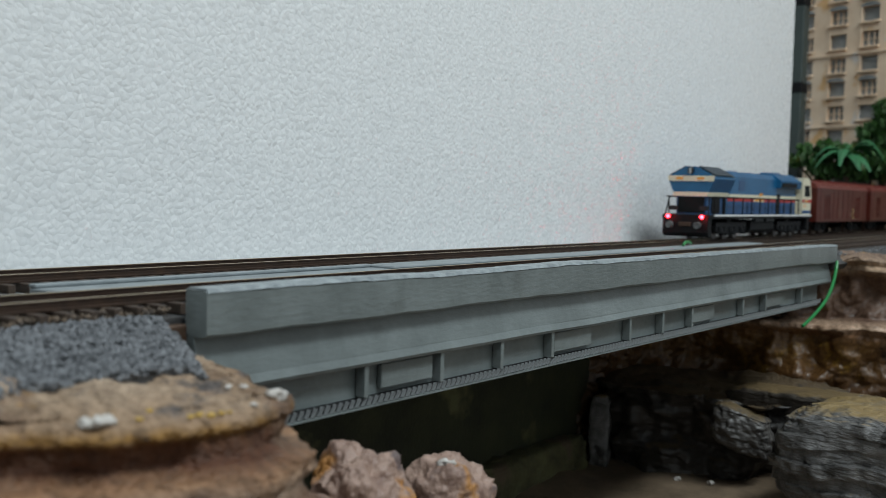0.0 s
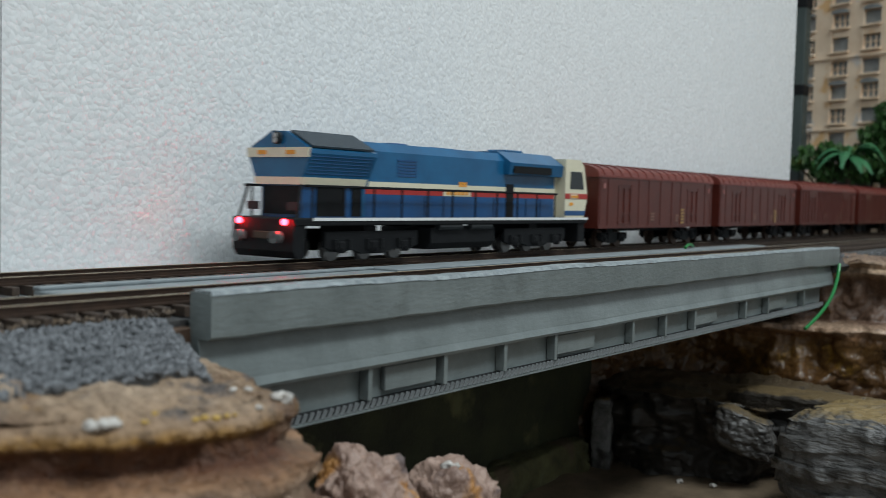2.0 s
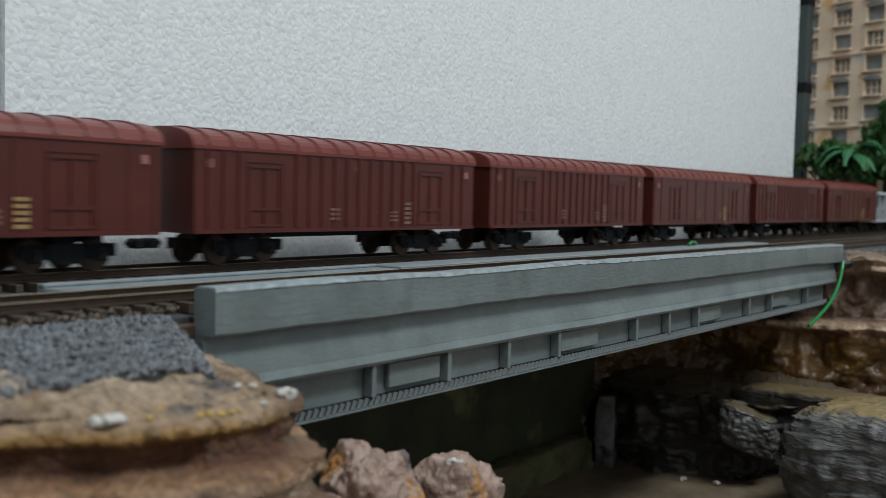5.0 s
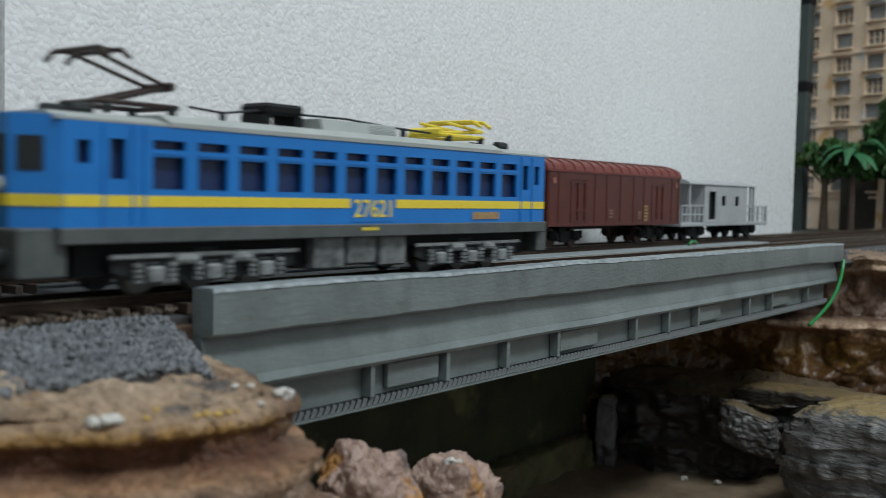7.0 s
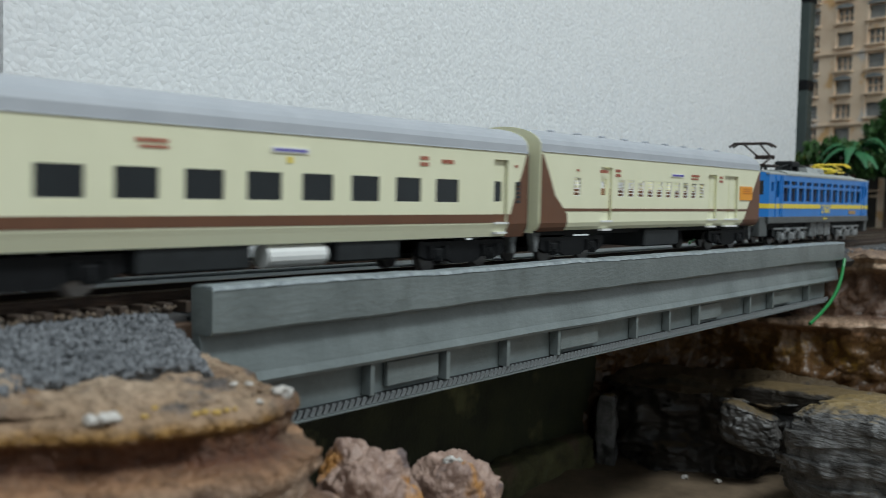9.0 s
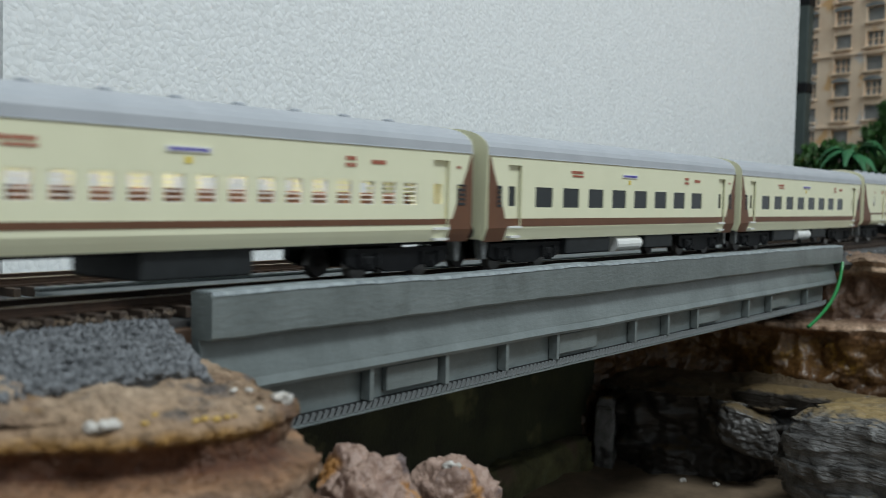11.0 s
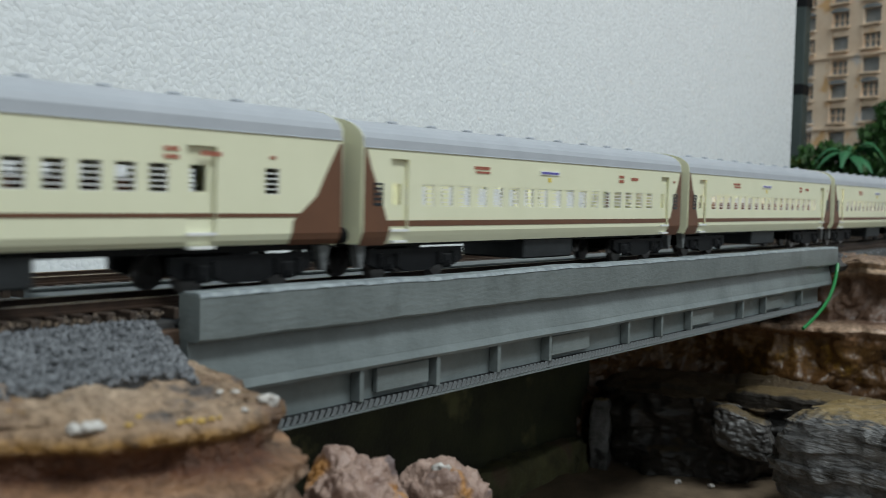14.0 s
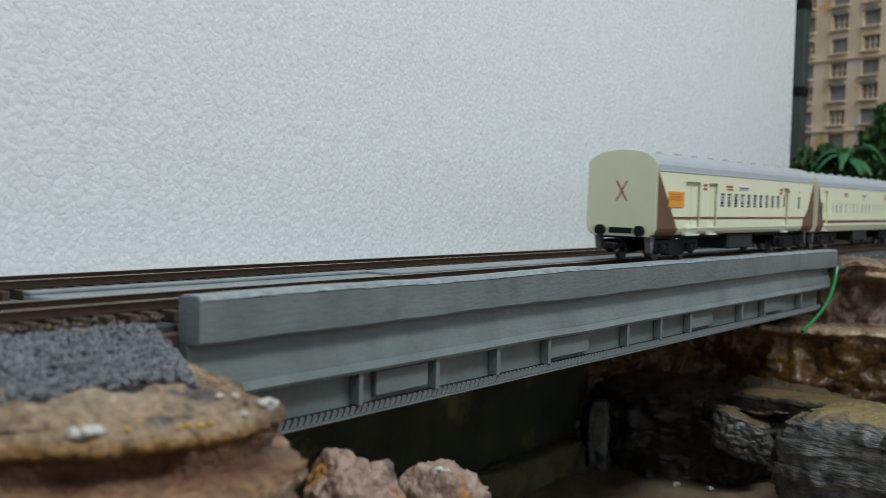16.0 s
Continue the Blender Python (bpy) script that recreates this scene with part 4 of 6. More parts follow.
tree("shrub_tree", (1.266, 0.138, -0.0052), [((0, 0.010, 0.087), 0.016), ((-0.004, 0.028, 0.083), 0.011), ((0.0, -0.008, 0.098), 0.014), ((0.0, -0.026, 0.092), 0.013),
                                      ((0, 0.018, 0.098), 0.009), ((0, -0.004, 0.074), 0.018), ((0.004, -0.032, 0.074), 0.018)], "bushy deep green model tree with yellowish tips", 5)
tree("broad_tree", (1.335, 0.085, -0.0052), [((0, 0.010, 0.118), 0.022), ((0, -0.012, 0.135), 0.024), ((0.0, 0.022, 0.098), 0.018), ((-0.01, -0.02, 0.105), 0.024),
                                      ((0.01, -0.035, 0.15), 0.022), ((0, 0.0, 0.150), 0.014), ((-0.03, -0.01, 0.080), 0.024), ((-0.03, 0.016, 0.074), 0.020), ((-0.03, -0.035, 0.085), 0.024)], "broad dark green model tree before the building", 6)


def palm(base, height, seed):
    rnd = random.Random(seed)
    t = thing("palm_tree", "small palm with bluish green drooping fronds", "palm tree")
    t.location = base
    bm = bmesh.new()
    cyl(bm, (0, 0, height / 2), 0.004, height, "Z", 9, 0.0025)
    part("trunk", bm, BARK, t)
    for i in range(12):
        a, up, n = i * 0.5236 + rnd.uniform(-0.2, 0.2), rnd.uniform(0.1, 0.75), 7
        bm = bmesh.new()
        rows = []
        for k in range(n + 1):
            u = k / n
            r = 0.040 * u
            c = Vector((math.cos(a) * r, math.sin(a) * r, height + 0.028 * up * math.sin(2.4 * u) * 1.3 - 0.022 * u * u))
            w = 0.0058 * math.sin(3.0 * min(u + 0.06, 1.0)) + 0.0006
            s = Vector((-math.sin(a), math.cos(a), 0)) * w
            rows.append([bm.verts.new(c - s - Vector((0, 0, w * 0.4))), bm.verts.new(c), bm.verts.new(c + s - Vector((0, 0, w * 0.4)))])
        for k in range(n):
            for j in (0, 1):
                bm.faces.new((rows[k][j], rows[k + 1][j], rows[k + 1][j + 1], rows[k][j + 1]))
        part("frond", bm, LEAF_P, t)
    return t


palm((1.262, 0.106, -0.0052), 0.088, 9)

# ---- running gear ----


def wheel_mesh(r, material=STEEL):
    bm = bmesh.new()
    cyl(bm, (0, 0, 0), r, 0.0022, "Y", 18)
    cyl(bm, (0, 0.0010, 0), r * 1.12, 0.0006, "Y", 18)
    cyl(bm, (0, -0.0014, 0), r * 0.25, 0.0012, "Y", 8)
    return mesh(bm, "wheel", material)


WHEEL = wheel_mesh(0.0052, DARK)
WHEEL_S = wheel_mesh(0.0048, STEEL)
WHEEL_R = wheel_mesh(0.0052, RUST)


def bogie(parent, x, axles, length, material, z0=0.0045, z1=0.0105, wheel=None, half=0.0135, style=0, r=0.0052):
    bm = bmesh.new()
    for s in (-1, 1):
        y = s * half
        ya, yb = sorted((y, y - s * 0.0022))
        L = length / 2
        plate(bm, [(-L, z1), (-L, z0 + 0.002), (-L * 0.80, z0), (-L * 0.42, z0 + 0.0005), (-L * 0.25, z0 - 0.0012), (L * 0.25, z0 - 0.0012),
                   (L * 0.42, z0 + 0.0005), (L * 0.80, z0), (L, z0 + 0.002), (L, z1)], ya, yb)
        yc, yd = sorted((y + s * 0.0012, y - s * 0.0004))
        for ax in axles:
            box(bm, ax - 0.0024, ax + 0.0024, yc, yd, z0 - 0.0006, z0 + 0.0042, 0.0004)
            cyl(bm, (ax, y + s * 0.0014, r), 0.0012, 0.0012, "Y", 8)
            for dx in (-0.0042, 0.0042):
                cyl(bm, (ax + dx, y + s * 0.0004, z0 + 0.0030), 0.0011, 0.0042, "Z", 8)
    box(bm, -0.004, 0.004, -half + 0.002, half - 0.002, z0 + 0.001, z1 + 0.0022)
    bo = part("bogie", bm, material, parent)
    bo.location = (x, 0, 0)
    if style:
        # coil springs in pairs, brake cylinders and a guard rail along each side frame
        for s in (-1, 1):
            for ax in axles:
                for dx in (-0.0052, 0.0052):
                    bm = bmesh.new()
                    for k in range(4):
                        cyl(bm, (ax + dx, s * (half + 0.0012), z0 - 0.0004 + k * 0.0013), 0.0015, 0.0008, "Z", 10)
                    cyl(bm, (ax + dx, s * (half + 0.0012), z0 + 0.0016), 0.0009, 0.0050, "Z", 8)
                    part("coil_spring", bm, SPRING, bo)
                bm = bmesh.new()
                box(bm, ax - 0.0026, ax + 0.0026, *sorted((s * (half + 0.0004), s * (half + 0.0026))), z0 - 0.0012, z0 + 0.0032, 0.0006)
                part("axle_box", bm, SPRING, bo)
            bm = bmesh.new()
            cyl(bm, (0.0095, s * (half + 0.0012), z1 - 0.0006), 0.0015, 0.0070, "X", 10), cyl(bm, (-0.0095, s * (half + 0.0012), z1 - 0.0006), 0.0015, 0.0070, "X", 10)
            part("brake_cylinder", bm, SPRING, bo)
            bm = bmesh.new()
            box(bm, -length / 2 - 0.001, length / 2 + 0.001, *sorted((s * (half + 0.0002), s * (half + 0.0014))), z1 - 0.0001, z1 + 0.0012, 0.0003)
            part("side_rail", bm, SPRING, bo)
    for ax in axles:
        for s in (-1, 1):
            shared("wheel", wheel or WHEEL, bo, ax, s * 0.0086, r)
    return bo


def coupler(parent, x, s, material=BLACK):
    bm = bmesh.new()
    box(bm, min(x, x + s * 0.009), max(x, x + s * 0.009), -0.0011, 0.0011, 0.0072, 0.0088, 0.0003)
    box(bm, min(x + s * 0.008, x + s * 0.0125), max(x + s * 0.008, x + s * 0.0125), -0.0028, 0.0028, 0.0062, 0.0096, 0.0006)
    part("coupler", bm, material, parent)


def bars(parent, x, z, w, h, material, y, name="lettering", n=5, rows=1):
    """Unreadable lettering as small bars of its size and colour, on the face y (outward = sign of y)."""
    bm = bmesh.new()
    s = 1 if y > 0 else -1
    y0, y1 = sorted((y, y + s * 0.00015))
    step = w / n
    for k in range(rows):
        for i in range(n):
            box(bm, x + i * step + step * 0.12, x + (i + 1) * step - step * 0.12, y0, y1, z - k * h * 1.7, z - k * h * 1.7 + h)
    return part(name, bm, material, parent)


def lettering(parent, words, x, z, high, material, y, s):
    """Painted characters centred at x on a side face at y (s: which side)."""
    cu = bpy.data.curves.new("lettering", "FONT")
    cu.body, cu.size, cu.align_x, cu.extrude = words, high * 1.38, "CENTER", 0.0001
    cu.offset = high * 0.012
    tmp = bpy.data.objects.new("lettering", cu)
    scene.collection.objects.link(tmp)
    bpy.context.view_layer.update()
    d = bpy.data.meshes.new_from_object(tmp.evaluated_get(bpy.context.evaluated_depsgraph_get()))
    bpy.data.objects.remove(tmp)
    d.transform(pose(x, y, z, 90, 0, 0 if s < 0 else 180))
    d.materials.clear()
    d.materials.append(material)
    ob = new("lettering", d)
    ob.parent = parent
    return ob


# ---- freight wagons ----


def wagon(corrugated):
    L, W = 0.166, 0.0367
    h, e, b = W / 2, 0.0420, 0.0118
    w = thing("covered_wagon", "maroon covered freight wagon with arched ribbed roof", "freight wagon", "wagons of the freight train")
    bm = bmesh.new()
    doors = [(0.024, 0.042), (L - 0.042, L - 0.024)]
    holes = [(a, c, 0.0135, 0.0375) for a, c in doors]
    pierced(bm, 0, L, b, e, -h, -h + 0.0008, holes)
    pierced(bm, 0, L, b, e, h - 0.0008, h, holes)
    box(bm, 0, 0.0008, -h + 0.0008, h - 0.0008, b, e)
    box(bm, L - 0.0008, L, -h + 0.0008, h - 0.0008, b, e)
    box(bm, 0.0008, L - 0.0008, -h + 0.0008, h - 0.0008, b, b + 0.0012)
    part("body", bm, MAROON, w)
    bm = bmesh.new()
    prof = [(-h - 0.0006, e - 0.0006), (-h - 0.0006, e + 0.0006)]
    prof += [(-(h + 0.0002) * math.cos(math.pi * i / 14), e + 0.0008 + 0.0066 * math.sin(math.pi * i / 14) ** 0.8) for i in range(1, 14)]
    prof += [(h + 0.0006, e + 0.0006), (h + 0.0006, e - 0.0006)]
    prism(bm, prof, -0.0010, L + 0.0010)
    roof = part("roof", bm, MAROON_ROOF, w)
    bm = bmesh.new()
    out = [(y * 1.012, z + 0.0005) for y, z in prof[1:-1]]
    inn = [(y * 0.99, z - 0.0003) for y, z in reversed(prof[1:-1])]
    prism(bm, out + inn, -0.0005, 0.0005)
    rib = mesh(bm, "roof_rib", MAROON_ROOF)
    for i in range(15):
        shared("roof_rib", rib, roof, 0.006 + i * (L - 0.012) / 14)
    for s in (-1, 1):
        y0, y1 = sorted((s * (h - 0.0012), s * (h - 0.0004)))
        for a, c in doors:
            bm = bmesh.new()
            box(bm, a, c, y0, y1, 0.0135, 0.0375)
            leaf = part("door", bm, MAROON, w)
            yy0, yy1 = sorted((s * (h - 0.0004), s * (h + 0.0002)))
            mid = (a + c) / 2
            bm = bmesh.new()
            pierced(bm, a + 0.0006, c - 0.0006, 0.0140, 0.0366, yy0, yy1, [(a + 0.0018, mid - 0.0005, 0.0150, 0.0200), (mid + 0.0005, c - 0.0018, 0.0150, 0.0200),
                                                                           (a + 0.0018, mid - 0.0005, 0.0210, 0.0356), (mid + 0.0005, c - 0.0018, 0.0210, 0.0356)])
            part("door_frame", bm, MAROON, leaf)
        xs = [0.006 + i * 0.0072 for i in range(22)] if corrugated else [0.002, 0.012, 0.052, 0.066, 0.083, 0.100, 0.114, 0.154, L - 0.002]
        bm = bmesh.new()
        y0, y1 = sorted((s * h, s * (h + (0.0007 if corrugated else 0.00035))))
        box(bm, -0.0008, 0.0008, y0, y1, b + 0.0016, e - 0.0008, 0.0002)
        post = mesh(bm, "stanchion", MAROON)
        for x in xs:
            if not any(a - 0.001 < x < c + 0.001 for a, c in doors):
                shared("stanchion", post, w, x)
        bm = bmesh.new()
        box(bm, 0, L, y0, y1, b, b + 0.0014)
        part("sill_beam", bm, MAROON, w)
        yy = s * (h + 0.0004)
        bars(w, 0.0045, 0.0350, 0.0036, 0.0030, EMBLEM, yy, "emblem", 1)
        bars(w, L - 0.0082, 0.0350, 0.0036, 0.0030, EMBLEM, yy, "emblem", 1)
        bars(w, 0.0680, 0.0200, 0.0050, 0.0011, FADED_TXT, yy, n=4, rows=3)
        bars(w, 0.1050, 0.0190, 0.0046, 0.0010, FADED_TXT, yy, n=3, rows=3)
        bars(w, 0.1135, 0.0225, 0.0052, 0.0012, YEL_TXT if not corrugated else FADED_TXT, yy, n=4, rows=5)
    for x in (0.030, L - 0.030):
        bogie(w, x, (-0.0115, 0.0115), 0.032, BLACK, 0.0040, 0.0090, WHEEL_R, half=0.0125)
    bm = bmesh.new()
    box(bm, 0.012, L - 0.012, -0.004, 0.004, 0.0092, 0.0117)
    part("underframe", bm, BLACK, w)
    coupler(w, 0, -1), coupler(w, L, 1)
    return w


def brake_van():
    L, h = 0.128, 0.0170
    v = thing("brake_van", "light grey guard's brake van with open railed verandahs", "brake van")
    bm = bmesh.new()
    box(bm, 0.0, L, -h, h, 0.0098, 0.0124, 0.0004)
    part("platform", bm, VAN_GREY, v)
    bm = bmesh.new()
    c0, c1 = 0.030, 0.092
    holes = [(0.036, 0.046, 0.0145, 0.034), (0.054, 0.060, 0.024, 0.031), (0.074, 0.080, 0.024, 0.031)]
    pierced(bm, c0, c1, 0.0124, 0.0385, -h, -h + 0.001, holes), pierced(bm, c0, c1, 0.0124, 0.0385, h - 0.001, h, holes)
    box(bm, c0, c0 + 0.001, -h + 0.001, h - 0.001, 0.0124, 0.0385), box(bm, c1 - 0.001, c1, -h + 0.001, h - 0.001, 0.0124, 0.0385)
    part("cabin", bm, VAN_GREY, v)
    bm = bmesh.new()
    box(bm, c0 + 0.002, c1 - 0.002, -h + 0.003, h - 0.003, 0.0124, 0.036)
    part("dark_interior", bm, DARK, v)
    bm = bmesh.new()
    prof = [(-h - 0.0008, 0.0385)] + [(-(h + 0.0008) * math.cos(math.pi * i / 10), 0.0390 + 0.0035 * math.sin(math.pi * i / 10)) for i in range(11)] + [(h + 0.0008, 0.0385)]
    prism(bm, prof, 0.008, L - 0.022)
    part("roof", bm, VAN_GREY, v)
    for x in (0.011, 0.0995, 0.1045):
        for s in (-1, 1):
            bm = bmesh.new()
            box(bm, x - 0.0007, x + 0.0007, s * (h - 0.0009) - 0.0007, s * (h - 0.0009) + 0.0007, 0.0124, 0.0386)
            part("post", bm, VAN_GREY, v)
    for x0, x1 in ((0.001, 0.030), (0.092, L - 0.001)):
        for s in (-1, 1):
            bm = bmesh.new()
            y = s * (h - 0.0006)
            for z in (0.0175, 0.0235):
                box(bm, x0, x1, y - 0.0005, y + 0.0005, z, z + 0.0009)
            for i in range(6):
                x = x0 + (x1 - x0 - 0.001) * i / 5
                box(bm, x, x + 0.0009, y - 0.0004, y + 0.0004, 0.0124, 0.0240)
            part("railing", bm, VAN_GREY, v)
    for x in (0.001, L - 0.001):
        bm = bmesh.new()
        for z in (0.0175, 0.0235):
            box(bm, x - 0.0004, x + 0.0004, -h + 0.001, h - 0.001, z, z + 0.0009)
        for i in range(6):
            y = (-h + 0.002) + (2 * h - 0.004) * i / 5
            box(bm, x - 0.0003, x + 0.0003, y - 0.0004, y + 0.0004, 0.0124, 0.0240)
        part("end_railing", bm, VAN_GREY, v)
    # true length of the van body
    for o in v.children_recursive:
        for q in o.data.vertices:
            q.co.x *= 1.27
    L *= 1.27
    for x in (0.032, L - 0.032):
        bogie(v, x, (-0.0105, 0.0105), 0.032, BLACK, 0.0038, 0.0095, half=0.0125)
    coupler(v, 0, -1), coupler(v, L, 1)
    return v


# ---- diesel locomotive: radiator end leads at x = 0, cab at the far end ----


def diesel():
    L, h = 0.235, 0.0178
    d = thing("diesel_locomotive", "blue and ivory diesel locomotive with glowing red tail lamps", "locomotive")
    bm = bmesh.new()
    box(bm, 0.002, L - 0.002, -h, h, 0.0150, 0.0178, 0.0004)
    part("frame", bm, BLACK, d)
    for s in (-1, 1):
        bm = bmesh.new()
        y0, y1 = sorted((s * h, s * (h + 0.0003)))
        box(bm, 0.012, L - 0.002, y0, y1, 0.0168, 0.0180)
        part("walkway_edge", bm, WHITE, d, "white walkway edge line")
    # hood
    k = 0.0122
    bm = bmesh.new()
    prism(bm, [(-k, 0.0178), (k, 0.0178), (k, 0.0430), (k * 0.72, 0.0462), (-k * 0.72, 0.0462), (-k, 0.0430)], 0.047, 0.205)
    hood = part("hood", bm, DBLUE_TOP, d)
    for s in (-1, 1):
        y = s * k
        for z0, z1, m, nm in ((0.0178, 0.0272, DBLUE, "lower_band"), (0.0272, 0.0300, RED, "red_stripe"), (0.0300, 0.0322, IVORY, "ivory_stripe")):
            bm = bmesh.new()
            y0, y1 = sorted((y, y + s * 0.0002))
            box(bm, 0.0490, 0.2048, y0, y1, z0, z1)
            part(nm, bm, m, d)
        bm = bmesh.new()
        box(bm, 0.104, 0.126, *sorted((y + s * 0.0002, y + s * 0.0004)), 0.0272, 0.0300)
        part("name_panel", bm, IVORY, d)
        bars(d, 0.106, 0.0278, 0.018, 0.0016, ORANGE, y + s * 0.0004, n=6)
        bars(d, 0.116, 0.0315, 0.007, 0.0020, ORANGE, y + s * 0.0002, n=3)
        bm = bmesh.new()
        y0, y1 = sorted((y, y + s * 0.0003))
        for i in range(6):
            box(bm, 0.070, 0.084, y0, y1, 0.0345 + i * 0.0011, 0.0351 + i * 0.0011)
        part("louvres", bm, DBLUE, hood)
        bm = bmesh.new()
        y0, y1 = sorted((y, y + s * 0.0005))
        box(bm, 0.157, 0.164, y0, y1, 0.0180, 0.0335)
        part("equipment_door", bm, BLACK, hood, "black equipment door")
        for x in (0.090, 0.104, 0.130, 0.146, 0.176, 0.190):
            bm = bmesh.new()
            box(bm, x, x + 0.0004, y0, y1, 0.0182, 0.0268)
            part("door_seam", bm, DARK, hood)
    # wide flared radiator section
    bm = bmesh.new()
    for x0, x1 in ((0.010, 0.050),):
        lo, hi = 0.0128, 0.0176
        prism(bm, [(-lo, 0.0300), (lo, 0.0300), (lo + 0.001, 0.0335), (hi, 0.0405), (hi, 0.0418), (0.004, 0.0478), (-0.004, 0.0478), (-hi, 0.0418), (-hi, 0.0405), (-lo - 0.001, 0.0335)], x0, x1)
    rad = part("radiator_hood", bm, DBLUE_TOP, d, "flared blue radiator hood")
    bm = bmesh.new()
    for s in (-1, 1):
        for i in range(6):
            t = i / 6
            yy, zz = 0.0139 + t * 0.0036, 0.0340 + t * 0.0066
            y0, y1 = sorted((s * (yy - 0.0002), s * (yy + 0.0003)))
            box(bm, 0.0115, 0.0472, y0, y1, zz, zz + 0.0003)
    part("louvres", bm, DBLUE, rad)
    for s in (-1, 1):
        bm = bmesh.new()
        a = [bm.verts.new(v) for v in ((0.0115, s * 0.0172, 0.0424), (0.0485, s * 0.0172, 0.0424), (0.0485, s * 0.0050, 0.0476), (0.0115, s * 0.0050, 0.0476))]
        f = bm.faces.new(a)
        g = bmesh.ops.extrude_face_region(bm, geom=[f])
        for v in g["geom"]:
            if isinstance(v, bmesh.types.BMVert):
                v.co += Vector((0, s * 0.0002, 0.0006))
        part("radiator_grille", bm, GRILLE_BLUE, rad, "dark blue-grey roof radiator grille")
    bm = bmesh.new()
    prism(bm, [(-0.0129, 0.0300), (0.0129, 0.0300), (0.0137, 0.0328), (-0.0137, 0.0328)], 0.0096, 0.0485)
    part("ivory_band", bm, IVORY, rad)
    bm = bmesh.new()
    prism(bm, [(-0.0172, 0.0392), (0.0172, 0.0392), (0.0177, 0.0424), (-0.0177, 0.0424)], 0.0092, 0.0101)
    board = part("number_board", bm, IVORY, rad, "ivory number board on the hood end")
    for y in (-0.0100, 0.0060):
        bm = bmesh.new()
        box(bm, 0.0089, 0.0093, y, y + 0.005, 0.0402, 0.0415)
        part("lettering", bm, ORANGE, board)
    bm = bmesh.new()
    cyl(bm, (0.0092, 0, 0.0455), 0.0021, 0.0024, "X", 14)
    part("headlamp", bm, DARK, rad)
    bm = bmesh.new()
    cyl(bm, (0.0078, 0.0, 0.0463), 0.0009, 0.0008, "X", 10), cyl(bm, (0.0078, 0.0, 0.0447), 0.0009, 0.0008, "X", 10)
    part("lamp_lens", bm, LENS, rad)
    # dark engine end below the flare
    bm = bmesh.new()
    box(bm, 0.012, 0.062, -0.0115, 0.0115, 0.0178, 0.0300)
    part("hood_end", bm, DBLUE, d)
    bm = bmesh.new()
    box(bm, 0.0114, 0.0119, -0.0100, 0.0100, 0.0190, 0.0295)
    for s in (-1, 1):
        y0, y1 = sorted((s * 0.0115, s * 0.0119))
        box(bm, 0.020, 0.036, y0, y1, 0.0185, 0.0296), box(bm, 0.041, 0.060, y0, y1, 0.0185, 0.0296)
    part("vent_grille", bm, BLACK, d, "black vent panel")
    # air-intake box with dark grille
    bm = bmesh.new()
    prism(bm, [(-0.0155, 0.0375), (-0.0165, 0.0425), (-0.008, 0.0472), (0.008, 0.0472), (0.0165, 0.0425), (0.0155, 0.0375)], 0.155, 0.2075)
    box(bm, 0.166, 0.182, -0.006, 0.006, 0.0470, 0.0483, 0.0004)
    br = part("brake_grid_housing", bm, DBLUE_TOP, d)
    for s in (-1, 1):
        bm = bmesh.new()
        y0, y1 = sorted((s * 0.0152, s * 0.0166))
        box(bm, 0.158, 0.195, y0, y1, 0.0382, 0.0412)
        part("grille", bm, BLACK, br, "black intake grille")
    bm = bmesh.new()
    box(bm, 0.074, 0.086, -0.005, 0.005, 0.0460, 0.0469, 0.0004), box(bm, 0.105, 0.125, -0.004, 0.004, 0.0460, 0.0467, 0.0004)
    part("roof_hatches", bm, DBLUE, d)
    # cab
    bm = bmesh.new()
    plate(bm, [(0.2085, 0.0180), (0.230, 0.0180), (0.2335, 0.0290), (0.2290, 0.0430), (0.2250, 0.0458), (0.2085, 0.0458)], -0.0172, 0.0172)
    cab = part("cab", bm, IVORY, d, "ivory driver's cab")
    for s in (-1, 1):
        y0, y1 = sorted((s * 0.0172, s * 0.0174))
        for prof, m, nm in (([(0.2085, 0.0275), (0.2330, 0.0275), (0.2332, 0.0302), (0.2085, 0.0302)], RED, "red_stripe"),
                            ([(0.2085, 0.0190), (0.2303, 0.0190), (0.2311, 0.0214), (0.2085, 0.0214)], DBLUE, "blue_stripe"),
                            ([(0.2135, 0.0325), (0.2290, 0.0325), (0.2266, 0.0404), (0.2140, 0.0404)], GLASS_D, "window")):
            bm = bmesh.new()
            plate(bm, prof, y0, y1)
            part(nm, bm, m, cab)
        bars(cab, 0.213, 0.0276, 0.010, 0.0022, IVORY, s * 0.0174, n=1)
        bars(cab, 0.2145, 0.0280, 0.008, 0.0012, ORANGE, s * 0.0176, n=5)
        bm = bmesh.new()
        box(bm, 0.2135, 0.2175, y0, y1, 0.0240, 0.0256)
        part("emblem", bm, ORANGE, cab)
        bm = bmesh.new()
        box(bm, 0.2050, 0.2083, -0.0112, 0.0112, 0.0180, 0.0440)
    part("cab_back", bm, IVORY, cab)
    # handrails
    for s in (-1, 1):
        for i in range(11):
            x = 0.012 + i * 0.0186
            bm = bmesh.new()
            rod(bm, (x, s * 0.0172, 0.0165), (x, s * 0.0172, 0.0296), 0.0005, 6)
            part("handrail_post", bm, BLACK, d)
        bm = bmesh.new()
        rod(bm, (0.008, s * 0.0172, 0.0296), (0.200, s * 0.0172, 0.0296), 0.0005, 6)
        part("handrail", bm, BLACK, d)
        bm = bmesh.new()
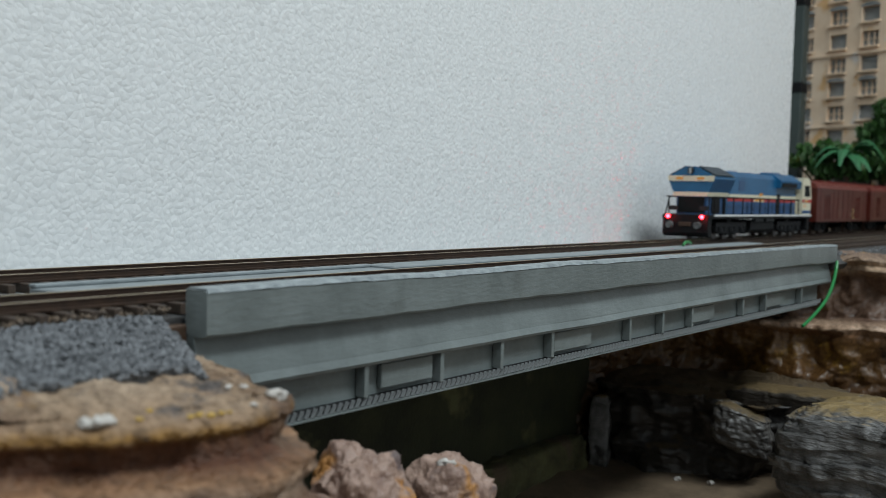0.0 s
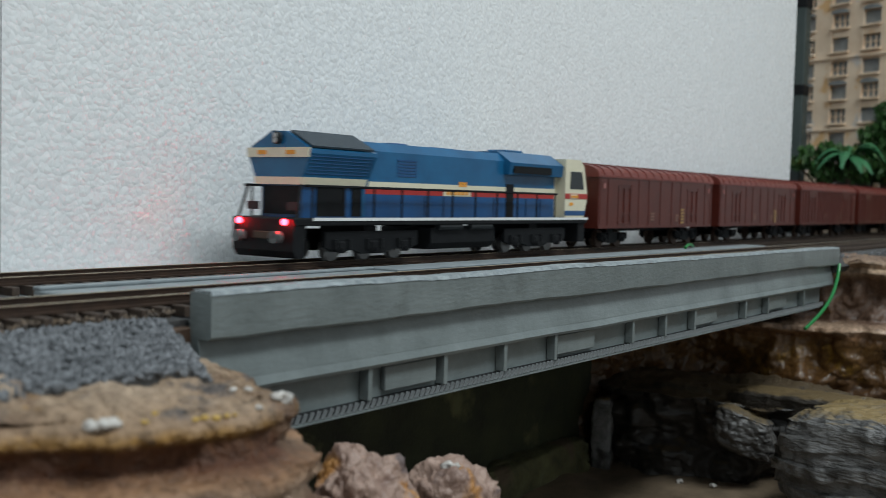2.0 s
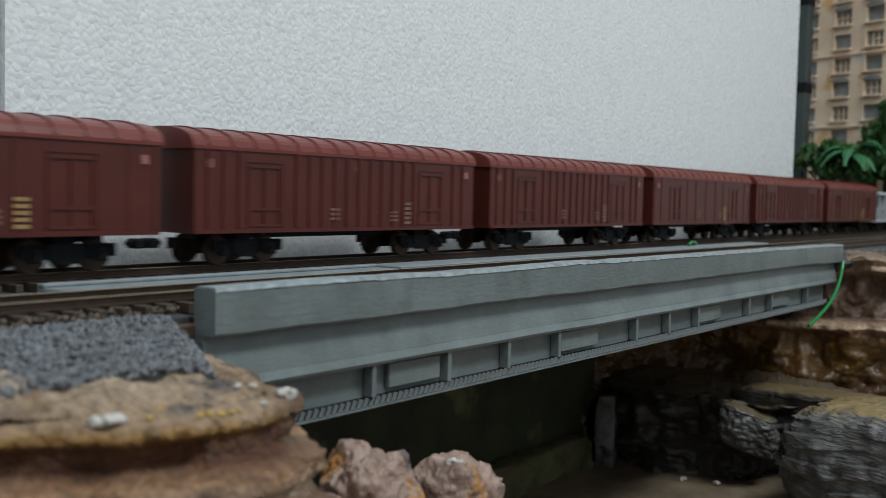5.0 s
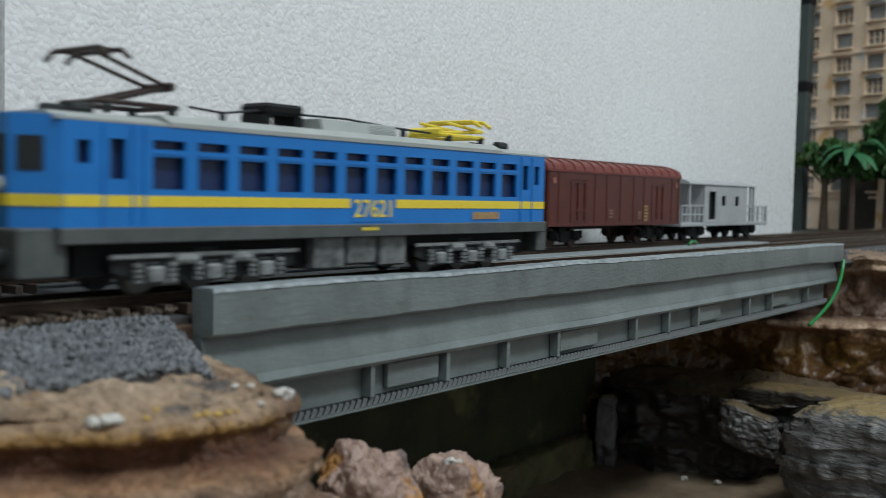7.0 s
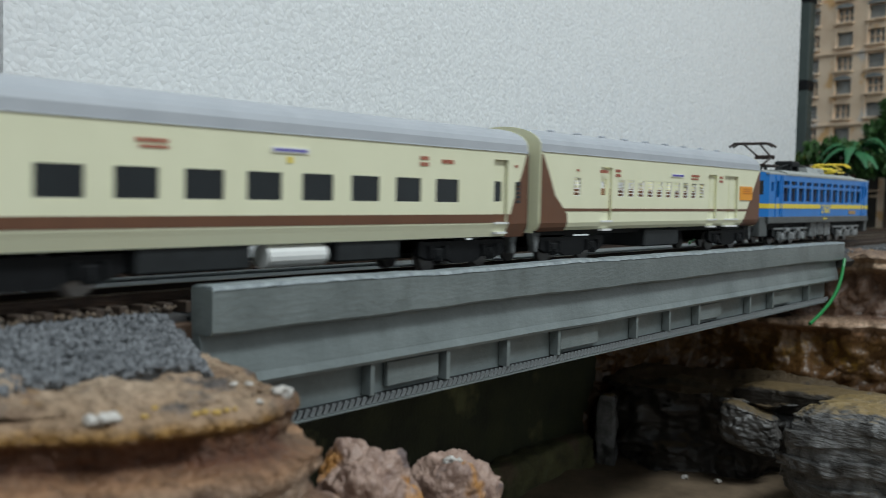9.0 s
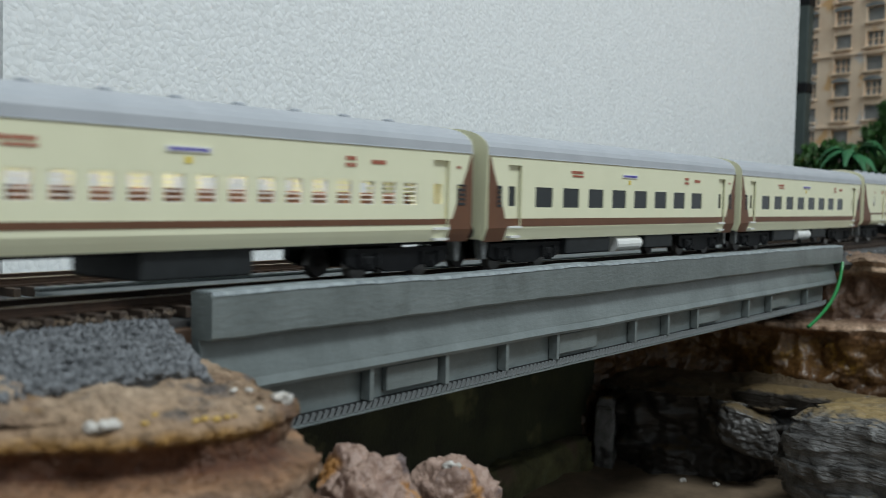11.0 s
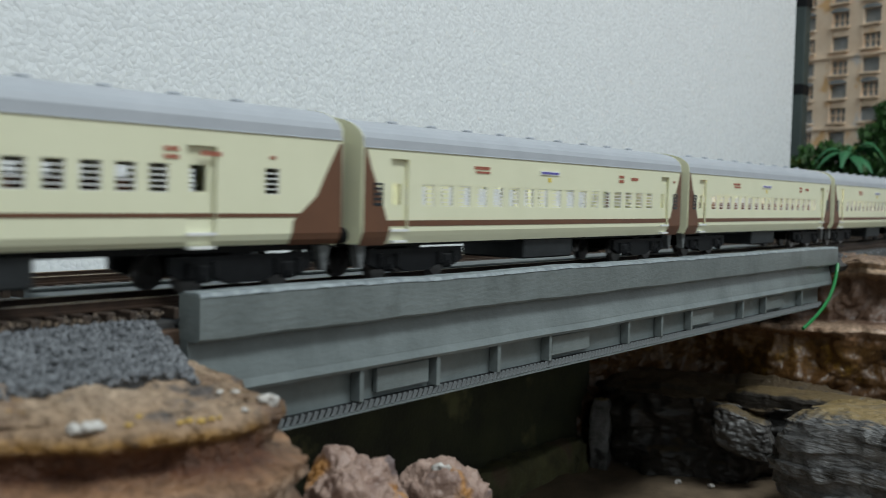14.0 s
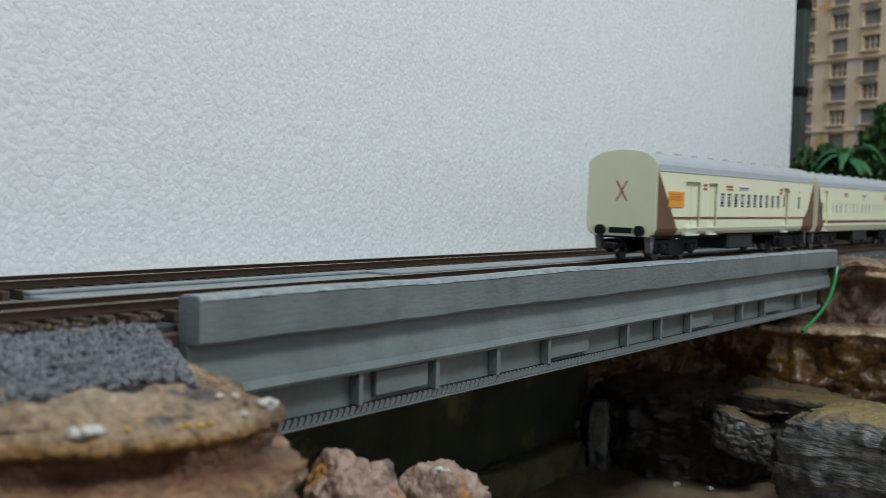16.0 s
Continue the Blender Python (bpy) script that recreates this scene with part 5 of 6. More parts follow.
        rod(bm, (0.004, s * 0.0165, 0.0170), (0.008, s * 0.0150, 0.0300), 0.0006, 6)
        rod(bm, (0.004, s * 0.0165, 0.0170), (0.010, s * 0.0100, 0.0170), 0.0006, 6)
        part("grab_rail", bm, BLACK, d)
        bm = bmesh.new()
        box(bm, 0.0068, 0.0080, s * 0.0115 - 0.003, s * 0.0115 + 0.003, 0.0205, 0.0235)
        part("end_panel", bm, DARK, d)
        bm = bmesh.new()
        bmesh.ops.create_icosphere(bm, subdivisions=2, radius=0.00125, matrix=Matrix.Translation((0.0012, s * 0.0128, 0.0163)))
        part("tail_lamp", bm, LAMP_RED, d, "glowing red tail lamp", smooth=True)
        bm = bmesh.new()
        cyl(bm, (-0.001, s * 0.0105, 0.0105), 0.0024, 0.0035, "X", 14)
        part("buffer", bm, UNDER_GREY, d)
    bm = bmesh.new()
    plate(bm, [(0.002, 0.0168), (0.002, 0.0050), (0.004, 0.0022), (0.008, 0.0022), (0.009, 0.0168)], -0.0172, 0.0172)
    part("pilot", bm, BLACK, d, "black snow-plough pilot")
    bm = bmesh.new()
    box(bm, 0.0008, 0.0022, -0.0045, 0.0045, 0.0095, 0.0125, 0.0003)
    part("coupling_plate", bm, RUST, d)
    bm = bmesh.new()
    box(bm, L - 0.009, L - 0.002, -0.016, 0.016, 0.0045, 0.0165)
    part("rear_pilot", bm, BLACK, d)
    bm = bmesh.new()
    prism(bm, [(-0.0150, 0.0065), (-0.0120, 0.0035), (0.0120, 0.0035), (0.0150, 0.0065), (0.0150, 0.0135), (-0.0150, 0.0135)], 0.092, 0.144)
    part("fuel_tank", bm, BLACK, d)
    for s in (-1, 1):
        for x in (0.105, 0.130):
            bm = bmesh.new()
            cyl(bm, (x, s * 0.0158, 0.0140), 0.0016, 0.018, "X", 10)
            part("air_tank", bm, DARK, d)
    for x in (0.052, L - 0.052):
        bogie(d, x, (-0.0205, 0.0, 0.0205), 0.060, BLACK, 0.0042, 0.0125, WHEEL_S, 0.0150, r=0.0048)
    coupler(d, L, 1)
    # taller upper works above the frame
    for o in d.children_recursive:
        if o.name.split(".")[0] not in ("bogie", "wheel", "coupler"):
            for v in o.data.vertices:
                if v.co.z > 0.0150:
                    v.co.z = 0.0150 + (v.co.z - 0.0150) * 1.075
                if v.co.z > 0.0340:
                    v.co.z = 0.0340 + (v.co.z - 0.0340) * 1.13
    return d


# ---- electric locomotive: leads at its far end x = L ----


def pantograph(parent, x, raised, material):
    bm = bmesh.new()
    for s in (-1, 1):
        rod(bm, (x - 0.012, s * 0.0085, 0.0488), (x + 0.012, s * 0.0085, 0.0488), 0.0007)
    for dx in (-0.012, 0.012):
        rod(bm, (x + dx, -0.0085, 0.0488), (x + dx, 0.0085, 0.0488), 0.0007)
    pan = part("pantograph", bm, material, parent, "raised dark brown pantograph" if raised else "folded yellow pantograph")
    for dx in (-0.010, 0.010):
        for s in (-1, 1):
            bm = bmesh.new()
            cyl(bm, (x + dx, s * 0.0085, 0.0474), 0.0012, 0.0028, "Z", 8)
            part("insulator", bm, DARK, pan)
    bm = bmesh.new()
    if raised:
        k = (x + 0.012, 0.0545)
        for s in (-1, 1):
            rod(bm, (x - 0.008, s * 0.006, 0.0492), (k[0], s * 0.004, k[1]), 0.0007)
            rod(bm, (k[0], s * 0.004, k[1]), (x - 0.010, s * 0.005, 0.0610), 0.0006)
        rod(bm, (k[0], -0.006, k[1]), (k[0], 0.006, k[1]), 0.0013)
        top = (x - 0.010, 0.0618)
    else:
        for s in (-1, 1):
            rod(bm, (x - 0.012, s * 0.006, 0.0496), (x + 0.016, s * 0.005, 0.0515), 0.0007)
            rod(bm, (x + 0.016, s * 0.005, 0.0515), (x - 0.008, s * 0.006, 0.0535), 0.0006)
        rod(bm, (x - 0.012, -0.007, 0.0500), (x - 0.012, 0.007, 0.0500), 0.0016)
        top = (x + 0.006, 0.0545)
    part("arm", bm, material, pan)
    bm = bmesh.new()
    for dx in (-0.0030, 0.0030):
        pts = [(top[0] + dx, y, top[1] - (0.0022 if abs(y) > 0.011 else 0)) for y in (-0.0135, -0.0100, 0.0100, 0.0135)]
        tubing(bm, pts, 0.0007, 6)
    rod(bm, (top[0] - 0.003, -0.008, top[1]), (top[0] + 0.003, -0.008, top[1]), 0.0005)
    rod(bm, (top[0] - 0.003, 0.008, top[1]), (top[0] + 0.003, 0.008, top[1]), 0.0005)
    part("contact_head", bm, material, pan)


def electric():
    L, h = 0.219, 0.0178
    e = thing("electric_locomotive", "bright blue electric locomotive with yellow stripe and grey roof", "locomotive")
    b, top = 0.0178, 0.0432
    n = 12
    wx = [0.0290 + i * 0.0142 for i in range(n)]
    holes = []
    for x in wx:
        holes += [(x, x + 0.0101, 0.0272, 0.0354), (x, x + 0.0101, 0.0372, 0.0395)]
    holes += [(0.0075, 0.0112, 0.0330, 0.0385), (0.0165, 0.0210, 0.0295, 0.0392), (L - 0.0112, L - 0.0078, 0.0320, 0.0392), (L - 0.0195, L - 0.0155, 0.0300, 0.0392)]
    bm = bmesh.new()
    pierced(bm, 0.004, L - 0.004, b, top, -h, -h + 0.0012, holes)
    pierced(bm, 0.004, L - 0.004, b, top, h - 0.0012, h, holes)
    for x0, s in ((0.004, 1), (L - 0.004, -1)):
        xa, xb = sorted((x0, x0 + s * 0.001))
        box(bm, xa, xb, -h + 0.0012, h - 0.0012, b, 0.0300)
        box(bm, xa, xb, -h + 0.0012, h - 0.0012, 0.0392, top)
        for y0, y1 in ((-h + 0.0012, -0.0150), (-0.0008, 0.0008), (0.0150, h - 0.0012)):
            box(bm, xa, xb, y0, y1, 0.0300, 0.0392)
    body = part("body", bm, EBLUE, e)
    bm = bmesh.new()
    box(bm, 0.006, L - 0.006, -h + 0.0022, h - 0.0022, b, top - 0.0012)
    part("inside_panel", bm, NAVY, e, "dark navy inner panels behind the grilles")
    for s in (-1, 1):
        y0, y1 = sorted((s * (h - 0.0002), s * (h + 0.0004)))
        for x in (0.0145, 0.0228, 0.0262, L - 0.0135, L - 0.0212):
            bm = bmesh.new()
            box(bm, x, x + 0.0006, y0, y1, b, top - 0.0008)
            part("door_post", bm, EBLUE, body)
    for s in (-1, 1):
        y0, y1 = sorted((s * h, s * (h + 0.0002)))
        bm = bmesh.new()
        box(bm, -0.0004, 0.0105, y0, y1, 0.0360, 0.0366)
        ledge_bar = mesh(bm, "window_bar", EBLUE)
        for x in wx:
            shared("window_bar", ledge_bar, body, x)
        for x0, x1 in ((0.0042, 0.1020), (0.1240, L - 0.0042)) if s < 0 else ((0.0042, L - 0.0042),):
            bm = bmesh.new()
            box(bm, x0, x1, y0, y1, 0.0228, 0.0256)
            part("yellow_stripe", bm, YELLOW, e)
        bm = bmesh.new()
        box(bm, 0.1030, 0.1232, y0, y1, 0.0185, 0.0262)
        plq = part("number_panel", bm, EBLUE, e)
        lettering(e, "27621", 0.1132, 0.0200, 0.0056, YELLOW, s * (h + 0.0003), s)
        bars(e, 0.1665, 0.0190, 0.0170, 0.0026, YEL_TXT, s * (h + 0.0002), n=8)
        bars(e, 0.1070, 0.0158, 0.0080, 0.0010, YELLOW, s * (h + 0.0006), n=4)
        bm = bmesh.new()
        y0, y1 = sorted((s * (h - 0.001), s * (h + 0.0006)))
        box(bm, 0.003, L - 0.003, y0, y1, 0.0138, 0.0178, 0.0003)
        part("sole_bar", bm, SOLE, e, "weathered dark grey sole bar")
    bm = bmesh.new()
    prism(bm, [(-h - 0.0003, 0.0430), (-h - 0.0003, 0.0442), (-h * 0.78, 0.0462), (h * 0.78, 0.0462), (h + 0.0003, 0.0442), (h + 0.0003, 0.0430)], 0.034, L - 0.034)
    prism(bm, [(-h - 0.0001, 0.0430), (-h - 0.0001, 0.0436), (-h * 0.70, 0.0452), (h * 0.70, 0.0452), (h + 0.0001, 0.0436), (h + 0.0001, 0.0430)], 0.002, 0.0338)
    prism(bm, [(-h - 0.0001, 0.0430), (-h - 0.0001, 0.0436), (-h * 0.70, 0.0452), (h * 0.70, 0.0452), (h + 0.0001, 0.0436), (h + 0.0001, 0.0430)], L - 0.0338, L - 0.002)
    part("roof", bm, EROOF, e)
    for x0, s in ((0.004, -1), (L - 0.004, 1)):
        # cab nose, narrowing towards its flat front
        nose = 0.0095 if s < 0 else 0.0040
        plan = [(x0, -h), (x0 + s * nose, -0.0108), (x0 + s * nose, 0.0108), (x0, h)]
        bm = bmesh.new()
        lo = [bm.verts.new((x, y, b)) for x, y in plan]
        hi = [bm.verts.new((x, y, top + 0.0008)) for x, y in plan]
        bm.faces.new(lo), bm.faces.new(hi)
        for k in range(4):
            bm.faces.new((lo[k], lo[(k + 1) % 4], hi[(k + 1) % 4], hi[k]))
        part("cab_nose", bm, EBLUE, e)
        for q in (-1, 1):
            for za, zb, ua, ub, m, nm in ((0.0228, 0.0256, 0.0, 1.0, YELLOW, "yellow_stripe"), (0.0310, 0.0390, 0.35, 0.85, GLASS_D, "corner_window")):
                bm = bmesh.new()
                ends = [Vector((x0 + s * (nose * u + 0.0002), q * (h + (0.0108 - h) * u + 0.0002), 0)) for u in (ua, ub)]
                bm.faces.new([bm.verts.new(v) for v in ((ends[0].x, ends[0].y, za), (ends[1].x, ends[1].y, za), (ends[1].x, ends[1].y, zb), (ends[0].x, ends[0].y, zb))])
                bmesh.ops.solidify(bm, geom=list(bm.faces), thickness=0.0002)
                part(nm, bm, m, e)
        x0 += s * nose
        for y in (-0.0052, 0.0052):
            bm = bmesh.new()
            xa, xb = sorted((x0 - s * 0.0002, x0 + s * 0.0003))
            box(bm, xa, xb, y - 0.0046, y + 0.0046, 0.0300, 0.0392)
            part("windscreen", bm, GLASS_D, e)
            bm = bmesh.new()
            cyl(bm, (x0 + s * 0.0006, y * 1.4, 0.0278), 0.0019, 0.0020, "X", 12)
            part("headlamp", bm, LENS, e)
        bm = bmesh.new()
        xa, xb = sorted((x0, x0 + s * 0.0002))
        for y0, y1 in ((-0.0107, -0.004), (0.004, 0.0107)):
            box(bm, xa, xb, y0, y1, 0.0228, 0.0256)
        for q in (-1, 1):
            w = [bm.verts.new(v) for v in ((xb if s > 0 else xa, q * 0.004, 0.0256), (xb if s > 0 else xa, q * 0.004, 0.0228), (xb if s > 0 else xa, 0, 0.0196), (xb if s > 0 else xa, 0, 0.0216))]
            bm.faces.new(w)
        part("yellow_chevron", bm, YELLOW, e)
        bm = bmesh.new()
        xa, xb = sorted((x0 - s * (nose + 0.002), x0 + s * 0.0010))
        box(bm, xa, xb, -0.0165, 0.0165, 0.0060, 0.0178, 0.0005)
        part("buffer_beam", bm, SOLE, e)
        for y in (-0.0105, 0.0105):
            bm = bmesh.new()
            cyl(bm, (x0 + s * 0.0025, y, 0.0110), 0.0025, 0.0034, "X", 14)
            part("buffer", bm, DARK, e)
    pantograph(e, 0.032, True, PANTO)
    pantograph(e, L - 0.045, False, YELLOW)
    bm = bmesh.new()
    box(bm, 0.078, 0.094, -0.006, 0.006, 0.0500, 0.0535, 0.001), box(bm, 0.078, 0.081, -0.005, 0.005, 0.0460, 0.0501), box(bm, 0.091, 0.094, -0.005, 0.005, 0.0460, 0.0501)
    part("circuit_breaker", bm, BLACK, e, "black roof circuit breaker")
    bm = bmesh.new()
    prism(bm, [(-0.010, 0.0460), (-0.0085, 0.0500), (0.0085, 0.0500), (0.010, 0.0460)], 0.098, 0.134)
    hat = part("roof_hatch", bm, EROOF, e)
    bm = bmesh.new()
    for i in range(6):
        box(bm, 0.120, 0.133, -0.0098 + i * 0.0002, -0.0094 + i * 0.00025, 0.0466 + i * 0.0005, 0.0468 + i * 0.0005)
    part("louvres", bm, UNDER_GREY, hat)
    bm = bmesh.new()
    tubing(bm, [(0.052, -0.003, 0.0500), (0.064, -0.003, 0.0492), (0.078, -0.003, 0.0510)], 0.0004, 5)
    tubing(bm, [(0.094, -0.003, 0.0510), (0.116, -0.003, 0.0512), (0.138, -0.003, 0.0500), (0.160, -0.003, 0.0494), (0.172, -0.003, 0.0496)], 0.0004, 5)
    part("roof_busbar", bm, DARK, e)
    for x in (0.064, 0.145):
        bm = bmesh.new()
        cyl(bm, (x, -0.003, 0.0478), 0.0010, 0.0034, "Z", 8)
        part("insulator", bm, DARK, e)
    for x, m in ((L - 0.018, DARK), (0.016, DARK)):
        bm = bmesh.new()
        cyl(bm, (x, -0.006, 0.0466), 0.0018, 0.006, "X", 10), cyl(bm, (x, 0.006, 0.0466), 0.0018, 0.006, "X", 10)
        part("horn", bm, m, e)
    for x in (0.050, L - 0.050):
        bogie(e, x, (-0.0190, 0.0, 0.0190), 0.062, DARK, 0.0046, 0.0098, WHEEL_S, 0.0150, style=1, r=0.0050)
    # black block added behind the bogies in place of the shade there
    bm = bmesh.new()
    box(bm, 0.010, L - 0.010, -0.0125, 0.0125, 0.0055, 0.0140)
    part("underframe", bm, BLACK, e)
    for i, x in enumerate((0.089, 0.104, 0.119)):
        bm = bmesh.new()
        box(bm, x, x + 0.0132, -0.0158, 0.0158, 0.0042 + 0.001 * (i % 2), 0.0140, 0.0005)
        part("equipment_box", bm, UNDER_GREY, e)
    return e


# ---- passenger coaches ----


def coach(kind, label, seat, group, lit=True):
    """kind: 'ac' sealed dark windows, 'second' barred open windows, 'luggage' with wide van doors towards x = 0."""
    L, h = 0.2375, 0.0186
    b, g = {"ac": 0.0118, "second": 0.0124, "luggage": 0.0134}[kind], 0.0446 if kind == "luggage" else 0.0432
    c = thing("passenger_coach", label, "railway coach", group)
    doors = [(0.0135, 0.0225), (L - 0.0225, L - 0.0135)]
    z0, z1 = {"ac": (0.0243, 0.0321), "second": (0.0248, 0.0320), "luggage": (0.0276, 0.0350)}[kind]
    wins = []
    if kind == "ac":
        wins = [(0.0325 + i * 0.0211, 0.0455 + i * 0.0211) for i in range(8)]
        small = [(0.0055, 0.0085), (L - 0.0085, L - 0.0055)]
    elif kind == "second":
        wins = [(0.0298 + i * 0.0106, 0.0366 + i * 0.0106) for i in range(17)]
        small = [(0.0045, 0.0090), (L - 0.0090, L - 0.0045)]
    else:
        doors = [(0.0325, 0.0515), (0.0620, 0.0740), (0.1785, 0.1885)]
        wins = [(0.0785 + i * 0.0098, 0.0846 + i * 0.0098) for i in range(10)]
        small = [(0.2060, 0.2115)]
    holes = [(a, d, z0, z1) for a, d in wins] + [(a, d, z0, z1) for a, d in small] + [(a, d, 0.0160, 0.0400) for a, d in doors]
    bm = bmesh.new()
    pierced(bm, 0, L, 0.0165, g, -h, -h + 0.0009, [(a, d, max(e, 0.0166), f) for a, d, e, f in holes])
    pierced(bm, 0, L, 0.0165, g, h - 0.0009, h, [(a, d, max(e, 0.0166), f) for a, d, e, f in holes])
    for s in (-1, 1):
        y = s * h
        prism(bm, [(y, 0.0165), (y - s * 0.0007, 0.0148), (y - s * 0.0018, b), (y - s * 0.0030, b), (y - s * 0.0012, 0.0165)], 0, L)
    part("body", bm, CREAM, c)
    prof = [(-h, g)] + [(-h * math.cos(math.pi * i / 16), g + 0.0002 + 0.0094 * math.sin(math.pi * i / 16) ** 0.76) for i in range(1, 16)] + [(h, g)]
    for x0, x1 in ((-0.0004, 0.0), (L, L + 0.0004)):
        bm = bmesh.new()
        prism(bm, [(-h + 0.0024, b + 0.0005), (-h + 0.0004, 0.0165), (-h + 0.0001, g)] + [(y * 1.004, z + 0.0001) for y, z in prof[1:-1]] + [(h - 0.0001, g), (h - 0.0004, 0.0165), (h - 0.0024, b + 0.0005)], x0, x1)
        part("end_wall", bm, CREAM, c)
    bm = bmesh.new()
    prism(bm, [(-h - 0.0004, g - 0.0002)] + [(y * 1.004, z) for y, z in prof] + [(h + 0.0004, g - 0.0002)], 0.0001, L - 0.0001)
    roof = part("roof", bm, ROOF_GREY, c, "grey arched roof")
    if kind != "ac":
        bm = bmesh.new()
        box(bm, -0.0017, 0.0017, -0.0014, 0.0014, 0.0, 0.0019, 0.0004)
        vent = mesh(bm, "roof_vent", ROOF_GREY)
        for i in range(9):
            for s in (-1, 1):
                shared("roof_vent", vent, roof, 0.030 + i * 0.0222, s * 0.0045, g + 0.0083)
    bm = bmesh.new()
    for x in (0.012, L - 0.032):
        for s in (-1, 1):
            box(bm, x, x + 0.020, s * 0.0140 - 0.0002, s * 0.0140 + 0.0002, g + 0.0046, g + 0.0068)
    part("roof_rib", bm, DARK, roof)
    # floor, inside
    bm = bmesh.new()
    box(bm, 0.001, L - 0.001, -h + 0.0030, h - 0.0030, b + 0.0004, b + 0.0018)
    part("floor", bm, CREAM, c)
    if kind == "ac":
        bm = bmesh.new()
        box(bm, 0.003, L - 0.003, -h + 0.0016, h - 0.0016, 0.0160, 0.0390)
        part("tinted_inside", bm, GLASS_D, c, "dark tinted glass inside the windows")
    elif lit:
        bm = bmesh.new()
        box(bm, 0.022, L - 0.022, -0.0030, 0.0030, 0.0425, 0.0431)
        part("interior_light_strip", bm, STRIP_WARM if seat and kind == "second" else STRIP_WHITE, c, "glowing strip light under the coach roof")
    if kind != "ac" and seat is not None:
        n = 12 if kind == "second" else 6
        x0 = 0.0310 if kind == "second" else 0.0820
        bm = bmesh.new()
        box(bm, 0, 0.0034, -h + 0.0035, h - 0.0035, b + 0.0018, z0 + 0.0036, 0.0004)
        back = mesh(bm, "seat", seat)
        for i in range(n):
            shared("seat", back, c, x0 + i * 0.0157)
    for s in (-1, 1):
        y = s * h
        for a, d in doors:
            bm = bmesh.new()
            y0, y1 = sorted((y - s * 0.0024, y - s * 0.0014))
            if d - a < 0.011:
                pierced(bm, a - 0.0004, d + 0.0004, 0.0160, 0.0403, y0, y1, [(a + 0.0022, d - 0.0022, z0 + 0.0004, z1)])
                part("door", bm, CREAM, c)
            else:
                box(bm, a - 0.0004, d + 0.0004, y0, y1, 0.0160, 0.0403)
                leaf = part("door", bm, CREAM, c)
                y0, y1 = sorted((y - s * 0.0014, y - s * 0.0011))
                for x in (a + 0.0012, (a + d) / 2, d - 0.0018):
                    bm = bmesh.new()
                    box(bm, x, x + 0.0006, y0, y1, 0.0170, 0.0395)
                    part("door_rib", bm, CREAM, leaf)
            bm = bmesh.new()
            y0, y1 = sorted((y - s * 0.0016, y + s * 0.0006))
            box(bm, a, d, y0, y1, 0.0164, 0.0172), box(bm, a + 0.001, d - 0.001, y0, y1, 0.0128, 0.0136)
            part("door_step", bm, WHITE, c)
        if kind != "ac":
            bm = bmesh.new()
            y0, y1 = sorted((y - s * 0.0007, y - s * 0.0003))
            gap = (z1 - z0) / 5
            pierced(bm, 0, 0.0062, z0, z1, y0, y1, [(0.0003, 0.0059, z0 + k * gap + 0.0002, z0 + (k + 1) * gap - 0.0002) for k in range(5)])
            bar = mesh(bm, "window_grille", WHITE)
            for a, d in wins + small:
                w = shared("window_grille", bar, c, a)
                w.scale = ((d - a) / 0.0062, 1, 1)
        else:
            for a, d in wins:
                bm = bmesh.new()
                y0, y1 = sorted((y - s * 0.0008, y - s * 0.0003))
                box(bm, a, d, y0, y1, z0, z1)
                part("window", bm, GLASS_D, c, "dark tinted window pane")
        y0, y1 = sorted((y, y + s * 0.0002))
        zb0, zb1 = (0.0170, 0.0200) if kind == "ac" else ((0.0182, 0.0201) if kind == "second" else (0.0212, 0.0223))
        edges = sorted([0.0005, L - 0.0005] + [e for a, d in doors for e in (a, d)])
        for x0, x1 in zip(edges[::2], edges[1::2]):
            bm = bmesh.new()
            box(bm, x0, x1, y0, y1, zb0, zb1)
            part("waist_band", bm, BROWN, c, "brown waist band")
        for a, d in doors:
            bm = bmesh.new()
            box(bm, a, d, *sorted((y - s * 0.0014, y - s * 0.0010)), zb0, zb1)
            part("waist_band", bm, BROWN, c, "brown waist band")
        for x0, q in ((0.0003, 1), (L - 0.0003, -1)):
            bm = bmesh.new()
            y0, y1 = sorted((y, y + s * 0.0003))
            out = [(x0, 0.0428), (x0 + q * 0.0008, 0.0425), (x0 + q * 0.0030, 0.0370), (x0 + q * 0.0062, 0.0310), (x0 + q * 0.0088, 0.0255), (x0 + q * 0.0112, zb1), (x0 + q * 0.0124, zb0), (x0 + q * 0.0124, 0.0165), (x0, 0.0165)]
            foot = 0.0124
            if kind == "luggage" and q > 0:
                foot = 0.0235
                out = [(x0, 0.0436), (x0 + 0.0010, 0.0432), (x0 + 0.0225, 0.0165), (x0, 0.0165)]
            elif kind == "luggage":
                foot = 0.0205
                out = [(x0, 0.0436), (x0 - 0.0010, 0.0432), (x0 - 0.0062, 0.0350), (x0 - 0.0105, 0.0275), (x0 - 0.0170, 0.0225), (x0 - 0.0200, 0.0200), (x0 - 0.0205, 0.0165), (x0, 0.0165)]
            plate(bm, out, y0, y1)
            prism(bm, [(y + s * 0.0003, 0.0166), (y - s * 0.0004, 0.0147), (y - s * 0.0016, b - 0.0003), (y - s * 0.0020, b), (y - s * 0.0008, 0.0165)],
                  *sorted((x0, x0 + q * foot)))
            part("end_patch", bm, BROWN, c, "brown painted curve at the coach end")
